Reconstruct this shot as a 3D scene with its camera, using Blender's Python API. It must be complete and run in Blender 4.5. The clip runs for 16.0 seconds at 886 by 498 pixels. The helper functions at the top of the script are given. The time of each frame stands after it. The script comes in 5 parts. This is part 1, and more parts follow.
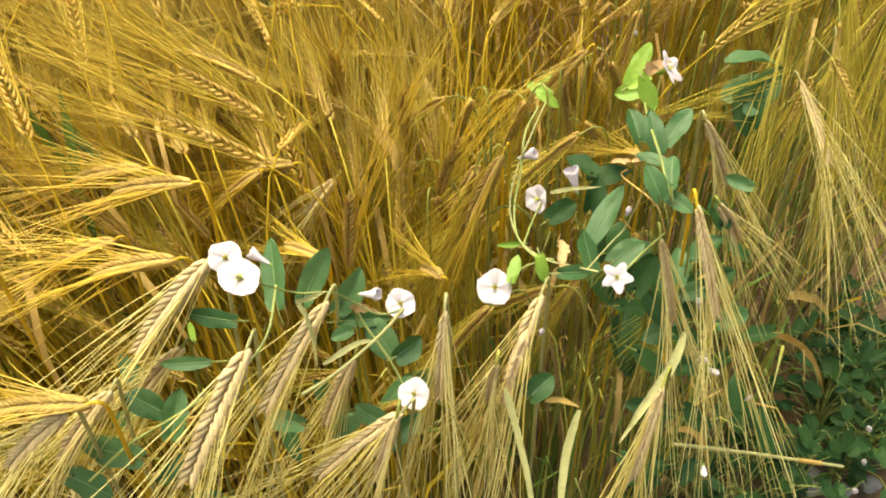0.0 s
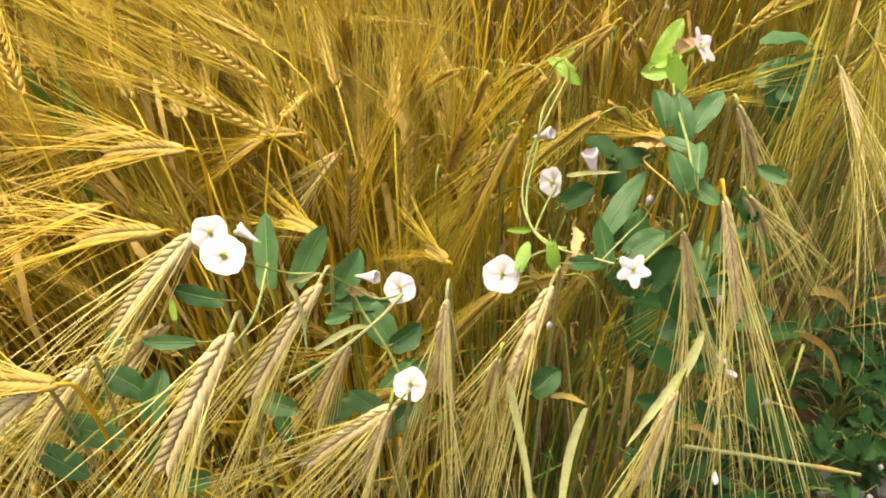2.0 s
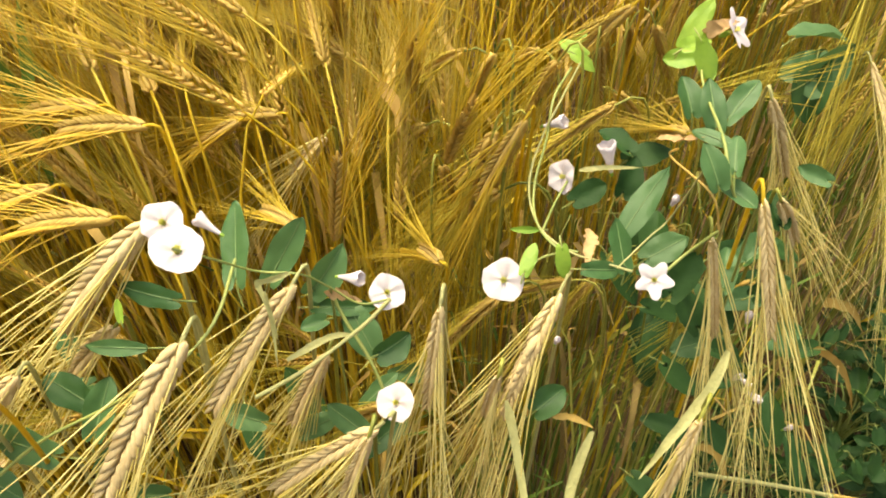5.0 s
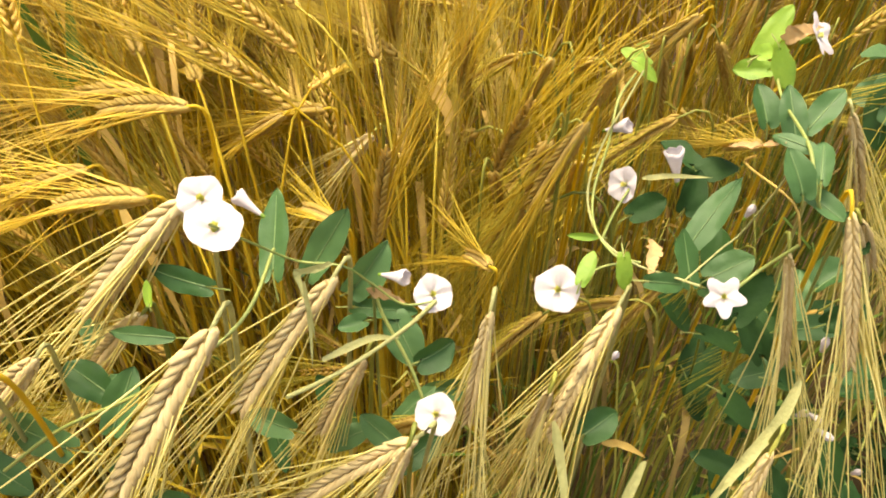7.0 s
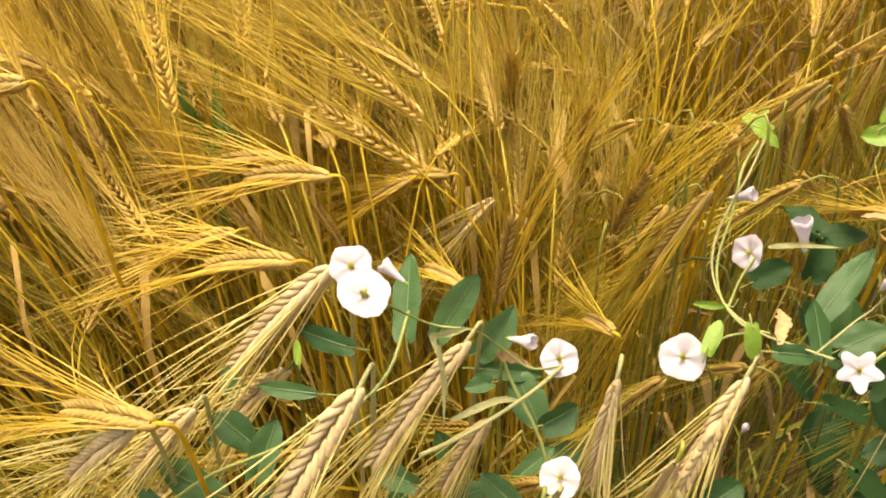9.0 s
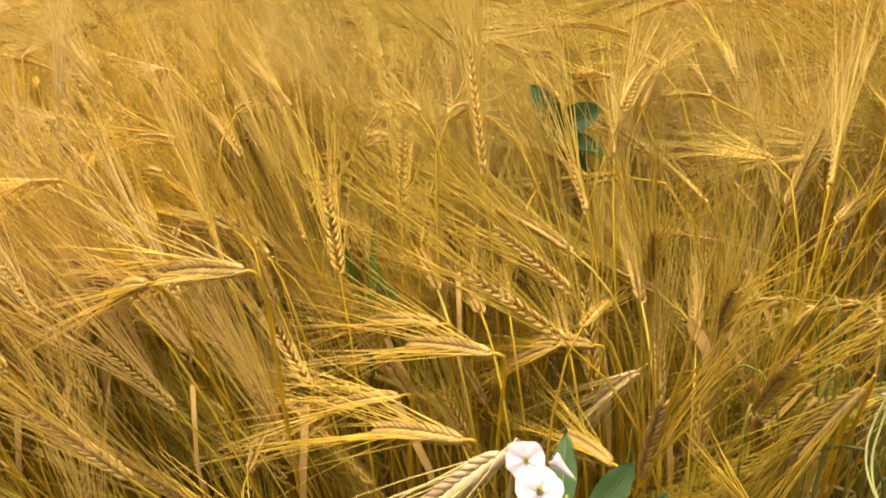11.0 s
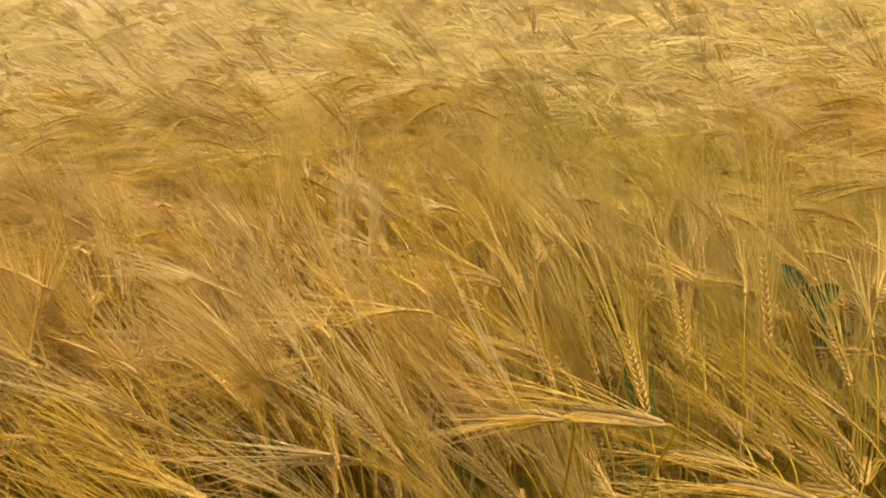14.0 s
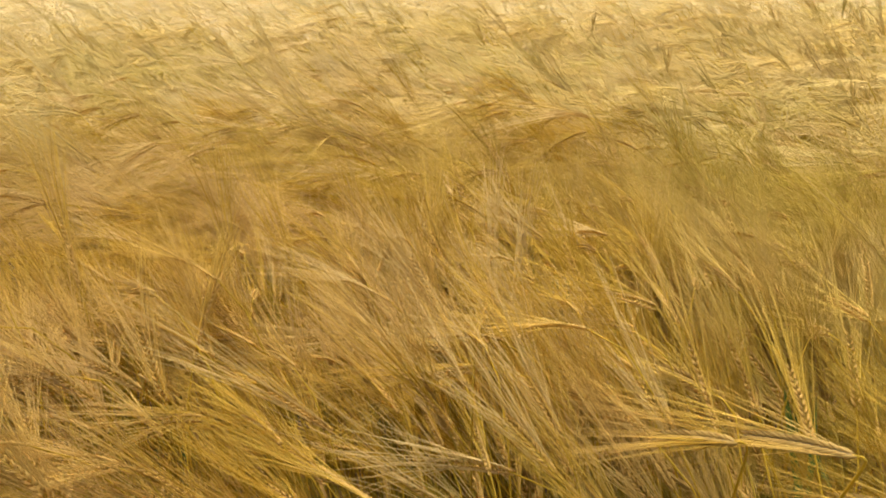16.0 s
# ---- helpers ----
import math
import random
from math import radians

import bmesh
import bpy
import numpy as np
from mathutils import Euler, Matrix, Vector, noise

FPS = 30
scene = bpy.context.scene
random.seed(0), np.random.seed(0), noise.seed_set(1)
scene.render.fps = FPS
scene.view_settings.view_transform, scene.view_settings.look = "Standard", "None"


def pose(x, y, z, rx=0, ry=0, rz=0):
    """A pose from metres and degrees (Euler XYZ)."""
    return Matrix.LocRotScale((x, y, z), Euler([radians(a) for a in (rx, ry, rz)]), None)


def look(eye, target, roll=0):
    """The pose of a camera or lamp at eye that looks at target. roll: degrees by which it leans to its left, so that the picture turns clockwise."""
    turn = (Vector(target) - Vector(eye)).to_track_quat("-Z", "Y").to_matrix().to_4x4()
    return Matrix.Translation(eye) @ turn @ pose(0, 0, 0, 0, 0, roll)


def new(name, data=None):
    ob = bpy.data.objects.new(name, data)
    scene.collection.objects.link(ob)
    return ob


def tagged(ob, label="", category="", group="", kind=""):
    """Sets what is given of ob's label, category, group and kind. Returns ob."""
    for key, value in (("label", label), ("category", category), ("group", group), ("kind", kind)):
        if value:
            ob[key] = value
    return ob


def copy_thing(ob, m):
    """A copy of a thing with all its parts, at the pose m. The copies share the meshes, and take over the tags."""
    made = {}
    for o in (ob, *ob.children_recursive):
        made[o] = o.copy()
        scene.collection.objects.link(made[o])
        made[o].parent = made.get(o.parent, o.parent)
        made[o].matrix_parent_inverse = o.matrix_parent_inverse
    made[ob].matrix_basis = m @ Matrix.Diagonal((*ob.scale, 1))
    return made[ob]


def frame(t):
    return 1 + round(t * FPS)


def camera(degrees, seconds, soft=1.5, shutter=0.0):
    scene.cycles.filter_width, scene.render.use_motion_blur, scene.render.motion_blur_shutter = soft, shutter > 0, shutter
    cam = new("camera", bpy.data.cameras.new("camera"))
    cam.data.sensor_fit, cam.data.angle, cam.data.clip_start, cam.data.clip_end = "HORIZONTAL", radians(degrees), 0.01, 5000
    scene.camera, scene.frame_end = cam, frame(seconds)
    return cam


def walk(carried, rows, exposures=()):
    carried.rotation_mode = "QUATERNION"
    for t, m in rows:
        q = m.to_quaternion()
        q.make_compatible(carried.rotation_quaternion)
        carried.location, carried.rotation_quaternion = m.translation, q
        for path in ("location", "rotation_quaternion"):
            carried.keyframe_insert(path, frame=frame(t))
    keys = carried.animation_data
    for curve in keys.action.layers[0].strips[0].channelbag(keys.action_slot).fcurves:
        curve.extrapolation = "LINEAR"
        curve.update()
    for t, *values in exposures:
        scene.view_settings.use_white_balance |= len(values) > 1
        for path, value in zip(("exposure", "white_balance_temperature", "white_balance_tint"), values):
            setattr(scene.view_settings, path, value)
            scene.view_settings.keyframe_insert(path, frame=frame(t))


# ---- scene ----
cam = camera(60.0, 16.0, soft=1.9)
PATH = [
    (0, (0.440, 0.487, 1.152), (0.069, 1.875, -0.239), -3.5),
    (0.5, (0.437, 0.491, 1.150), (0.072, 1.865, -0.258), -2.1),
    (1, (0.435, 0.501, 1.138), (0.066, 1.865, -0.277), -2.1),
    (1.5, (0.444, 0.506, 1.137), (0.043, 1.851, -0.287), -2.4),
    (2, (0.440, 0.515, 1.133), (0.038, 1.846, -0.305), -2.3),
    (2.5, (0.432, 0.525, 1.127), (0.055, 1.842, -0.329), -1.6),
    (3, (0.435, 0.531, 1.123), (0.057, 1.846, -0.336), -1.4),
    (3.5, (0.433, 0.537, 1.111), (0.062, 1.859, -0.343), -1.0),
    (4, (0.430, 0.543, 1.100), (0.058, 1.869, -0.349), -0.7),
    (4.2, (0.429, 0.548, 1.103), (0.061, 1.856, -0.364), -0.4),
    (6.3, (0.419, 0.557, 1.067), (-0.004, 1.926, -0.328), 0.6),
    (6.5, (0.417, 0.557, 1.066), (-0.028, 1.913, -0.335), 0.7),
    (7, (0.414, 0.560, 1.061), (-0.059, 1.921, -0.326), 0.8),
    (7.5, (0.406, 0.564, 1.067), (-0.116, 1.886, -0.340), -2.1),
    (8, (0.418, 0.557, 1.057), (-0.201, 1.902, -0.288), -1.8),
    (8.5, (0.405, 0.556, 1.068), (-0.197, 1.918, -0.267), -1.7),
    (9, (0.401, 0.548, 1.078), (-0.329, 1.895, -0.208), -4.4),
    (9.5, (0.405, 0.542, 1.087), (-0.531, 1.853, -0.098), -7.6),
    (10, (0.409, 0.536, 1.107), (-0.604, 1.874, 0.019), -8.4),
    (10.2, (0.409, 0.537, 1.106), (-0.641, 1.884, 0.065), -8.2),
    (12.3, (0.296, 0.446, 1.230), (-0.659, 1.859, 0.187), -3.6),
    (12.5, (0.291, 0.423, 1.240), (-0.697, 1.830, 0.219), -3.8),
    (13, (0.277, 0.372, 1.262), (-0.770, 1.771, 0.290), -3.8),
    (13.5, (0.265, 0.329, 1.277), (-0.876, 1.728, 0.418), -2.7),
    (14, (0.254, 0.294, 1.287), (-0.925, 1.673, 0.443), -2.3),
    (14.5, (0.243, 0.268, 1.291), (-0.975, 1.619, 0.460), -1.7),
    (15, (0.235, 0.250, 1.288), (-1.041, 1.564, 0.485), -2.7),
    (15.5, (0.227, 0.240, 1.280), (-1.109, 1.507, 0.498), -1.9),
    (16, (0.221, 0.239, 1.265), (-1.173, 1.466, 0.521), -1.6),
]
EXPOSURES = [(0, 1.28, 7450, 0), (3, 1.27, 7650, 1), (7, 1.36, 7850, 3), (9.5, 1.18, 8000, 14), (12.5, 0.84, 7750, 19), (14.5, 0.54, 7550, 20), (16, 0.57, 7000, 17)]
walk(cam, [(t, look(eye, target, roll)) for t, eye, target, roll in PATH], EXPOSURES)

# ---- light ----
world = bpy.data.worlds.new("world")
scene.world = world
world.use_nodes = True
sky = world.node_tree.nodes.new("ShaderNodeTexSky")
sky.sky_type = "NISHITA"
sky.sun_disc = False
sky.sun_elevation = radians(75)
sky.sun_rotation = radians(-63)
sky.dust_density = 6.0
sky.ozone_density = 0.6
backing = world.node_tree.nodes["Background"]
backing.inputs[1].default_value = 0.15
world.node_tree.links.new(sky.outputs[0], backing.inputs[0])

sun = new("sun", bpy.data.lights.new("sun", "SUN"))
sun.data.energy = 2.4
sun.data.angle = radians(50)
sun.data.color = (1.0, 0.94, 0.84)
sun.matrix_world = look((-1.4, 0.7, 6.0), (0, 0, 0))


# ---- materials ----
def surface(name, dark, light, scale=60.0, rough=0.6, through_light=0.25, island=0.5, bump=0.15, fine=420.0, metal=0.0, bleached=None, gloss=0.5, greener=None):
    """A matte natural material: two tones mixed by grain, patches and the piece's own chance, with some light coming through."""
    mat = bpy.data.materials.new(name)
    mat.use_nodes = True
    nt = mat.node_tree
    n, l = nt.nodes, nt.links
    bsdf = n["Principled BSDF"]
    out = n["Material Output"]
    geo = n.new("ShaderNodeNewGeometry")
    info = n.new("ShaderNodeObjectInfo")
    tex = n.new("ShaderNodeTexNoise")
    tex.inputs["Scale"].default_value = scale
    tex.inputs["Detail"].default_value = 3
    l.new(geo.outputs["Position"], tex.inputs["Vector"])
    grain = n.new("ShaderNodeTexNoise")
    grain.inputs["Scale"].default_value = fine
    grain.inputs["Detail"].default_value = 2
    l.new(geo.outputs["Position"], grain.inputs["Vector"])

    def maths(op, a, b):
        m = n.new("ShaderNodeMath")
        m.operation = op
        for k, v in enumerate((a, b)):
            if isinstance(v, (int, float)):
                m.inputs[k].default_value = v
            else:
                l.new(v, m.inputs[k])
        return m.outputs[0]

    chance = maths("ADD", maths("MULTIPLY", geo.outputs["Random Per Island"], 0.6), maths("MULTIPLY", info.outputs["Random"], 0.4))
    patch = maths("ADD", maths("MULTIPLY", tex.outputs["Fac"], 0.75), maths("MULTIPLY", grain.outputs["Fac"], 0.25))
    fac = maths("ADD", maths("MULTIPLY", chance, island), maths("MULTIPLY", patch, 1 - island))
    ramp = n.new("ShaderNodeValToRGB")
    ramp.color_ramp.elements[0].position, ramp.color_ramp.elements[1].position = 0.28, 0.72
    ramp.color_ramp.elements[0].color, ramp.color_ramp.elements[1].color = (*dark, 1), (*light, 1)
    l.new(fac, ramp.inputs[0])
    colour = ramp.outputs[0]
    if bleached:
        wide = n.new("ShaderNodeTexNoise")
        wide.inputs["Scale"].default_value = 4.0
        wide.inputs["Detail"].default_value = 4
        l.new(geo.outputs["Position"], wide.inputs["Vector"])
        pick = n.new("ShaderNodeMapRange")
        pick.inputs["From Min"].default_value, pick.inputs["From Max"].default_value = 0.42, 0.72
        pick.inputs["To Max"].default_value = 0.75
        l.new(wide.outputs["Fac"], pick.inputs["Value"])
        blend = n.new("ShaderNodeMix")
        blend.data_type = "RGBA"
        l.new(pick.outputs[0], blend.inputs["Factor"])
        l.new(colour, blend.inputs[6])
        blend.inputs[7].default_value = (*bleached, 1)
        colour = blend.outputs[2]
    if greener:
        late = n.new("ShaderNodeTexNoise")
        late.inputs["Scale"].default_value = 1.1
        late.inputs["Detail"].default_value = 3
        l.new(geo.outputs["Position"], late.inputs["Vector"])
        spot = n.new("ShaderNodeMapRange")
        spot.inputs["From Min"].default_value, spot.inputs["From Max"].default_value = 0.46, 0.68
        spot.inputs["To Max"].default_value = 0.55
        l.new(late.outputs["Fac"], spot.inputs["Value"])
        ripen = n.new("ShaderNodeMix")
        ripen.data_type = "RGBA"
        l.new(spot.outputs[0], ripen.inputs["Factor"])
        l.new(colour, ripen.inputs[6])
        ripen.inputs[7].default_value = (*greener, 1)
        colour = ripen.outputs[2]
    l.new(colour, bsdf.inputs["Base Color"])
    bsdf.inputs["Roughness"].default_value = rough
    bsdf.inputs["Metallic"].default_value = metal
    bsdf.inputs["Specular IOR Level"].default_value = gloss
    if bump:
        b = n.new("ShaderNodeBump")
        b.inputs["Strength"].default_value = bump
        b.inputs["Distance"].default_value = 0.002
        l.new(grain.outputs["Fac"], b.inputs["Height"])
        l.new(b.outputs[0], bsdf.inputs["Normal"])
    if through_light:
        tr = n.new("ShaderNodeBsdfTranslucent")
        l.new(colour, tr.inputs["Color"])
        mix = n.new("ShaderNodeMixShader")
        mix.inputs[0].default_value = through_light
        l.new(bsdf.outputs[0], mix.inputs[1])
        l.new(tr.outputs[0], mix.inputs[2])
        l.new(mix.outputs[0], out.inputs["Surface"])
    return mat


STRAW = surface("golden_straw", (0.45, 0.30, 0.026), (0.78, 0.58, 0.055), 30, 0.6, 0.42, 0.5, gloss=0.2)
GREENISH = surface("half_ripe_straw", (0.09, 0.13, 0.016), (0.40, 0.38, 0.070), 25, 0.55, 0.25, 0.5)
OLIVE = surface("olive_straw", (0.36, 0.27, 0.022), (0.70, 0.54, 0.070), 25, 0.55, 0.28, 0.5)
GRASS = surface("green_blade", (0.06, 0.12, 0.016), (0.15, 0.24, 0.04), 40, 0.6, 0.3, 0.5, gloss=0.25)
GRAIN = surface("ripe_grain", (0.42, 0.28, 0.065), (0.68, 0.49, 0.14), 60, 0.6, 0.4, 0.5, gloss=0.3)
PALE_GRAIN = surface("pale_grain", (0.42, 0.30, 0.135), (0.70, 0.56, 0.30), 110, 0.6, 0.12, 0.5, 0.3, gloss=0.3)
RACHIS = surface("ear_spine", (0.32, 0.22, 0.07), (0.48, 0.34, 0.12), 90, 0.7, 0.0, 0.4)
AWN = surface("golden_awn", (0.50, 0.29, 0.010), (0.92, 0.72, 0.13), 6, 0.5, 0.45, 0.62, 0.0, gloss=0.25, bleached=(0.88, 0.71, 0.34), greener=(0.58, 0.50, 0.09))
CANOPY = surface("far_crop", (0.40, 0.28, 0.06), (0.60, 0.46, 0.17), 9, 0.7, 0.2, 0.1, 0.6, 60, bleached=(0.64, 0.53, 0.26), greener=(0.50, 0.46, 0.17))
OLIVE_AWN = surface("olive_awn", (0.36, 0.29, 0.030), (0.72, 0.60, 0.10), 20, 0.5, 0.3, 0.6, 0.0, gloss=0.25)
# Old dead leaf brown, darkened further for the shade low between the stems.
SHADED_DRY = surface("shaded_dry_leaf", (0.13, 0.085, 0.022), (0.36, 0.25, 0.07), 40, 0.8, 0.2, 0.5)
PALE_AWN = surface("pale_awn", (0.56, 0.45, 0.11), (0.93, 0.84, 0.38), 20, 0.45, 0.3, 0.6, 0.0)
BLEACHED_AWN = surface("bleached_awn", (0.66, 0.50, 0.15), (0.94, 0.78, 0.34), 20, 0.5, 0.4, 0.6, 0.0, gloss=0.25)
# Awns of the distant crop: haze is put into this paler colour.
FAR_AWN = surface("hazy_far_awn", (0.62, 0.45, 0.10), (0.84, 0.68, 0.24), 5, 0.45, 0.3, 0.4, 0.0, bleached=(0.78, 0.70, 0.40), greener=(0.60, 0.54, 0.18))
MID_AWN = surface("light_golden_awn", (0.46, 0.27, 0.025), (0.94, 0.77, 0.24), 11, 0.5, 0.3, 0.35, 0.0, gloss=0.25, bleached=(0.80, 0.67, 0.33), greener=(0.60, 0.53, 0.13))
RIPE_EAR = surface("ripe_ear", (0.54, 0.35, 0.07), (0.80, 0.58, 0.17), 60, 0.55, 0.42, 0.5, gloss=0.3)
DRY = surface("dry_leaf", (0.34, 0.20, 0.035), (0.62, 0.43, 0.12), 40, 0.7, 0.3, 0.5)
PALE_BLADE = surface("pale_blade", (0.30, 0.30, 0.11), (0.54, 0.51, 0.22), 50, 0.6, 0.3, 0.3, 0.5)
LEAF = surface("bindweed_leaf", (0.032, 0.092, 0.020), (0.115, 0.220, 0.078), 45, 0.5, 0.28, 0.65, 0.25, 160, gloss=0.38)
MIDRIB = surface("leaf_midrib", (0.10, 0.18, 0.06), (0.18, 0.27, 0.10), 90, 0.5, 0.2)
YOUNG = surface("young_leaf", (0.16, 0.30, 0.03), (0.34, 0.50, 0.06), 60, 0.5, 0.4, 0.4)
VINE = surface("vine_stem", (0.14, 0.20, 0.04), (0.36, 0.38, 0.11), 40, 0.5, 0.15, 0.4)
PETAL = surface("white_petal", (0.52, 0.45, 0.475), (0.66, 0.61, 0.62), 90, 0.65, 0.25, 0.2, 0.15, gloss=0.25)
THROAT = surface("flower_throat", (0.55, 0.55, 0.10), (0.75, 0.72, 0.25), 200, 0.6, 0.2)
WITHERED = surface("withered_flower", (0.36, 0.20, 0.08), (0.64, 0.44, 0.21), 150, 0.8, 0.25)
SOIL = surface("soil", (0.050, 0.029, 0.012), (0.15, 0.090, 0.040), 14, 0.95, 0.0, 0.1, 0.8, 120)
STONE = surface("grey_stone", (0.07, 0.065, 0.06), (0.20, 0.19, 0.17), 40, 0.85, 0.0, 0.4, 0.5)
# Green of low and rear leaves, darkened to paint in the shade down there.
SHADED_LEAF = surface("shaded_leaf", (0.013, 0.042, 0.009), (0.040, 0.098, 0.022), 50, 0.6, 0.25, 0.6, gloss=0.2)


# ---- shaping ----
def unit(v):
    v = np.asarray(v, float)
    return v / max(np.linalg.norm(v), 1e-9)


def tris_of(quads):
    quads = np.asarray(quads, int)
    return np.concatenate([quads[:, [0, 1, 2]], quads[:, [0, 2, 3]]])


def tube(points, radii, sides=3, flat=1.0):
    """A tapered tube along points. Returns vertices and triangles."""
    points = np.asarray(points, float)
    k = len(points)
    tangent = np.gradient(points, axis=0)
    tangent /= np.linalg.norm(tangent, axis=1)[:, None] + 1e-9
    ref = np.array([0.31, 0.95, 0.05])
    a = np.cross(tangent, ref)
    a /= np.linalg.norm(a, axis=1)[:, None] + 1e-9
    b = np.cross(tangent, a)
    turn = np.arange(sides) * 2 * math.pi / sides
    ring = a[:, None] * np.cos(turn)[None, :, None] + flat * b[:, None] * np.sin(turn)[None, :, None]
    verts = (points[:, None] + ring * np.asarray(radii, float)[:, None, None]).reshape(-1, 3)
    quads = [(i * sides + j, i * sides + (j + 1) % sides, (i + 1) * sides + (j + 1) % sides, (i + 1) * sides + j) for i in range(k - 1) for j in range(sides)]
    return verts, tris_of(quads)


def bezier(p0, p1, p2, p3, k):
    t = np.linspace(0, 1, k)[:, None]
    p0, p1, p2, p3 = (np.asarray(p, float) for p in (p0, p1, p2, p3))
    return p0 * (1 - t) ** 3 + 3 * p1 * t * (1 - t) ** 2 + 3 * p2 * t**2 * (1 - t) + p3 * t**3


def blade(points, width, side, fold=0.25, k=None):
    """A long leaf with a folded midrib, narrowing to a point."""
    points = np.asarray(points, float)
    k = len(points)
    side = unit(side)
    verts, quads = [], []
    for i, p in enumerate(points):
        s = i / (k - 1)
        w = width * 0.5 * (min(1.0, 0.45 + 3 * s) * (1 - s**3) + 0.02)
        tan = unit(points[min(i + 1, k - 1)] - points[max(i - 1, 0)])
        up = unit(np.cross(side, tan))
        verts += [p - side * w + up * w * fold, p, p + side * w + up * w * fold]
        if i:
            o = 3 * i
            quads += [(o - 3, o - 2, o + 1, o), (o - 2, o - 1, o + 2, o + 1)]
    return np.array(verts), tris_of(quads)


def grain_shape(rings=2, sides=5):
    """A husked grain, 1 long from -0.5 to 0.5 on x, about a third as wide."""
    verts = [(-0.5, 0, 0)]
    for x, r in ((-0.28, 0.15), (0.08, 0.17), (0.36, 0.09))[: rings + 1]:
        for j in range(sides):
            a = j * 2 * math.pi / sides
            verts.append((x, r * math.cos(a), r * 0.8 * math.sin(a)))
    verts.append((0.5, 0, 0))
    m = rings + 1
    tri = [(0, 1 + (j + 1) % sides, 1 + j) for j in range(sides)]
    for i in range(m - 1):
        for j in range(sides):
            p, q = 1 + i * sides + j, 1 + i * sides + (j + 1) % sides
            tri += [(p, q, q + sides), (p, q + sides, p + sides)]
    last = len(verts) - 1
    tri += [(last, last - sides + j, last - sides + (j + 1) % sides) for j in range(sides)]
    return np.array(verts, float), np.array(tri)


def joined(pieces):
    """Pieces of vertices and triangles as one."""
    verts, tri, count = [], [], 0
    for v, f in pieces:
        verts.append(v)
        tri.append(np.asarray(f) + count)
        count += len(v)
    return np.concatenate(verts), np.concatenate(tri)


def mesh_of(name, verts, tri, mats, index=None, smooth=True):
    me = bpy.data.meshes.new(name)
    verts, tri = np.asarray(verts, np.float32), np.asarray(tri, np.int32)
    me.vertices.add(len(verts))
    me.vertices.foreach_set("co", verts.ravel())
    me.loops.add(3 * len(tri))
    me.loops.foreach_set("vertex_index", tri.ravel())
    me.polygons.add(len(tri))
    me.polygons.foreach_set("loop_start", np.arange(len(tri), dtype=np.int32) * 3)
    me.polygons.foreach_set("loop_total", np.full(len(tri), 3, np.int32))
    for m in mats if isinstance(mats, (list, tuple)) else [mats]:
        me.materials.append(m)
    if index is not None:
        me.polygons.foreach_set("material_index", np.asarray(index, np.int32))
    me.polygons.foreach_set("use_smooth", np.full(len(tri), smooth))
    me.update()
    return me


def part(name, shape, mat, parent, label="", index=None):
    ob = new(name, mesh_of(name, *shape, mat, index))
    ob.parent = parent
    if label:
        tagged(ob, label)
    return ob


def thing(name, label, category, group="", kind="", at=(0, 0, 0)):
    ob = new(name)
    ob.empty_display_size = 0.02
    ob.location = at
    return tagged(ob, label, category, group, kind)


def ear_axis(base, way, length, droop, k=12):
    """The bent line of an ear from its base, sinking by droop."""
    pts, p, d = [np.asarray(base, float)], np.asarray(base, float), unit(way)
    for _ in range(k):
        d = unit(d + np.array([0, 0, -droop / k]))
        p = p + d * length / k
        pts.append(p)
    return np.array(pts)


def grain_places(axis, turn, nodes, rows, rng):
    """For each grain of an ear: middle, way, outward, size."""
    out = []
    k = len(axis) - 1
    for i in range(nodes):
        s = (i + 0.5) / nodes
        f = s * k
        j = min(int(f), k - 1)
        p = axis[j] + (axis[j + 1] - axis[j]) * (f - j)
        t = unit(axis[j + 1] - axis[j])
        e1 = unit(np.cross(t, (0.2, 0.3, 1.0) if abs(t[2]) < 0.9 else (1.0, 0.1, 0.0)))
        e2 = np.cross(t, e1)
        size = (0.80 + 0.20 * math.sin(math.pi * min(1, s * 1.3 + 0.2))) * (1 - 0.25 * max(0, s - 0.75) * 4)
        for phi in rows:
            a = turn + (math.pi if i % 2 else 0) + phi
            o = e1 * math.cos(a) + e2 * math.sin(a)
            way = unit(t + o * (0.36 + 0.06 * rng.standard_normal()))
            out.append((p + o * 0.0034 * size, way, o, t, size))
    return out


def placed_grain(shape, mid, way, outward, length, wide=1.0):
    side = unit(np.cross(way, outward))
    up = np.cross(side, way)
    m = np.stack([way * length, side * length * wide, up * length * wide], 0)
    return shape[0] @ m + mid, shape[1]


def awn_from(start, way, outward, length, radius, rng, segs=2, sides=3, spread=0.20):
    d = unit(way + outward * spread * rng.uniform(0.2, 1.3) + rng.standard_normal(3) * 0.05)
    bend = rng.standard_normal(3) * 0.05 + np.array([0, 0, -0.05])
    pts = [start + d * length * s + bend * length * s * s for s in np.linspace(0, 1, segs + 1)]
    radii = [radius * (1 - 0.7 * s) for s in np.linspace(0, 1, segs + 1)]
    return tube(pts, radii, sides)


GRAIN_FINE, GRAIN_ROUGH = grain_shape(2, 5), grain_shape(0, 4)


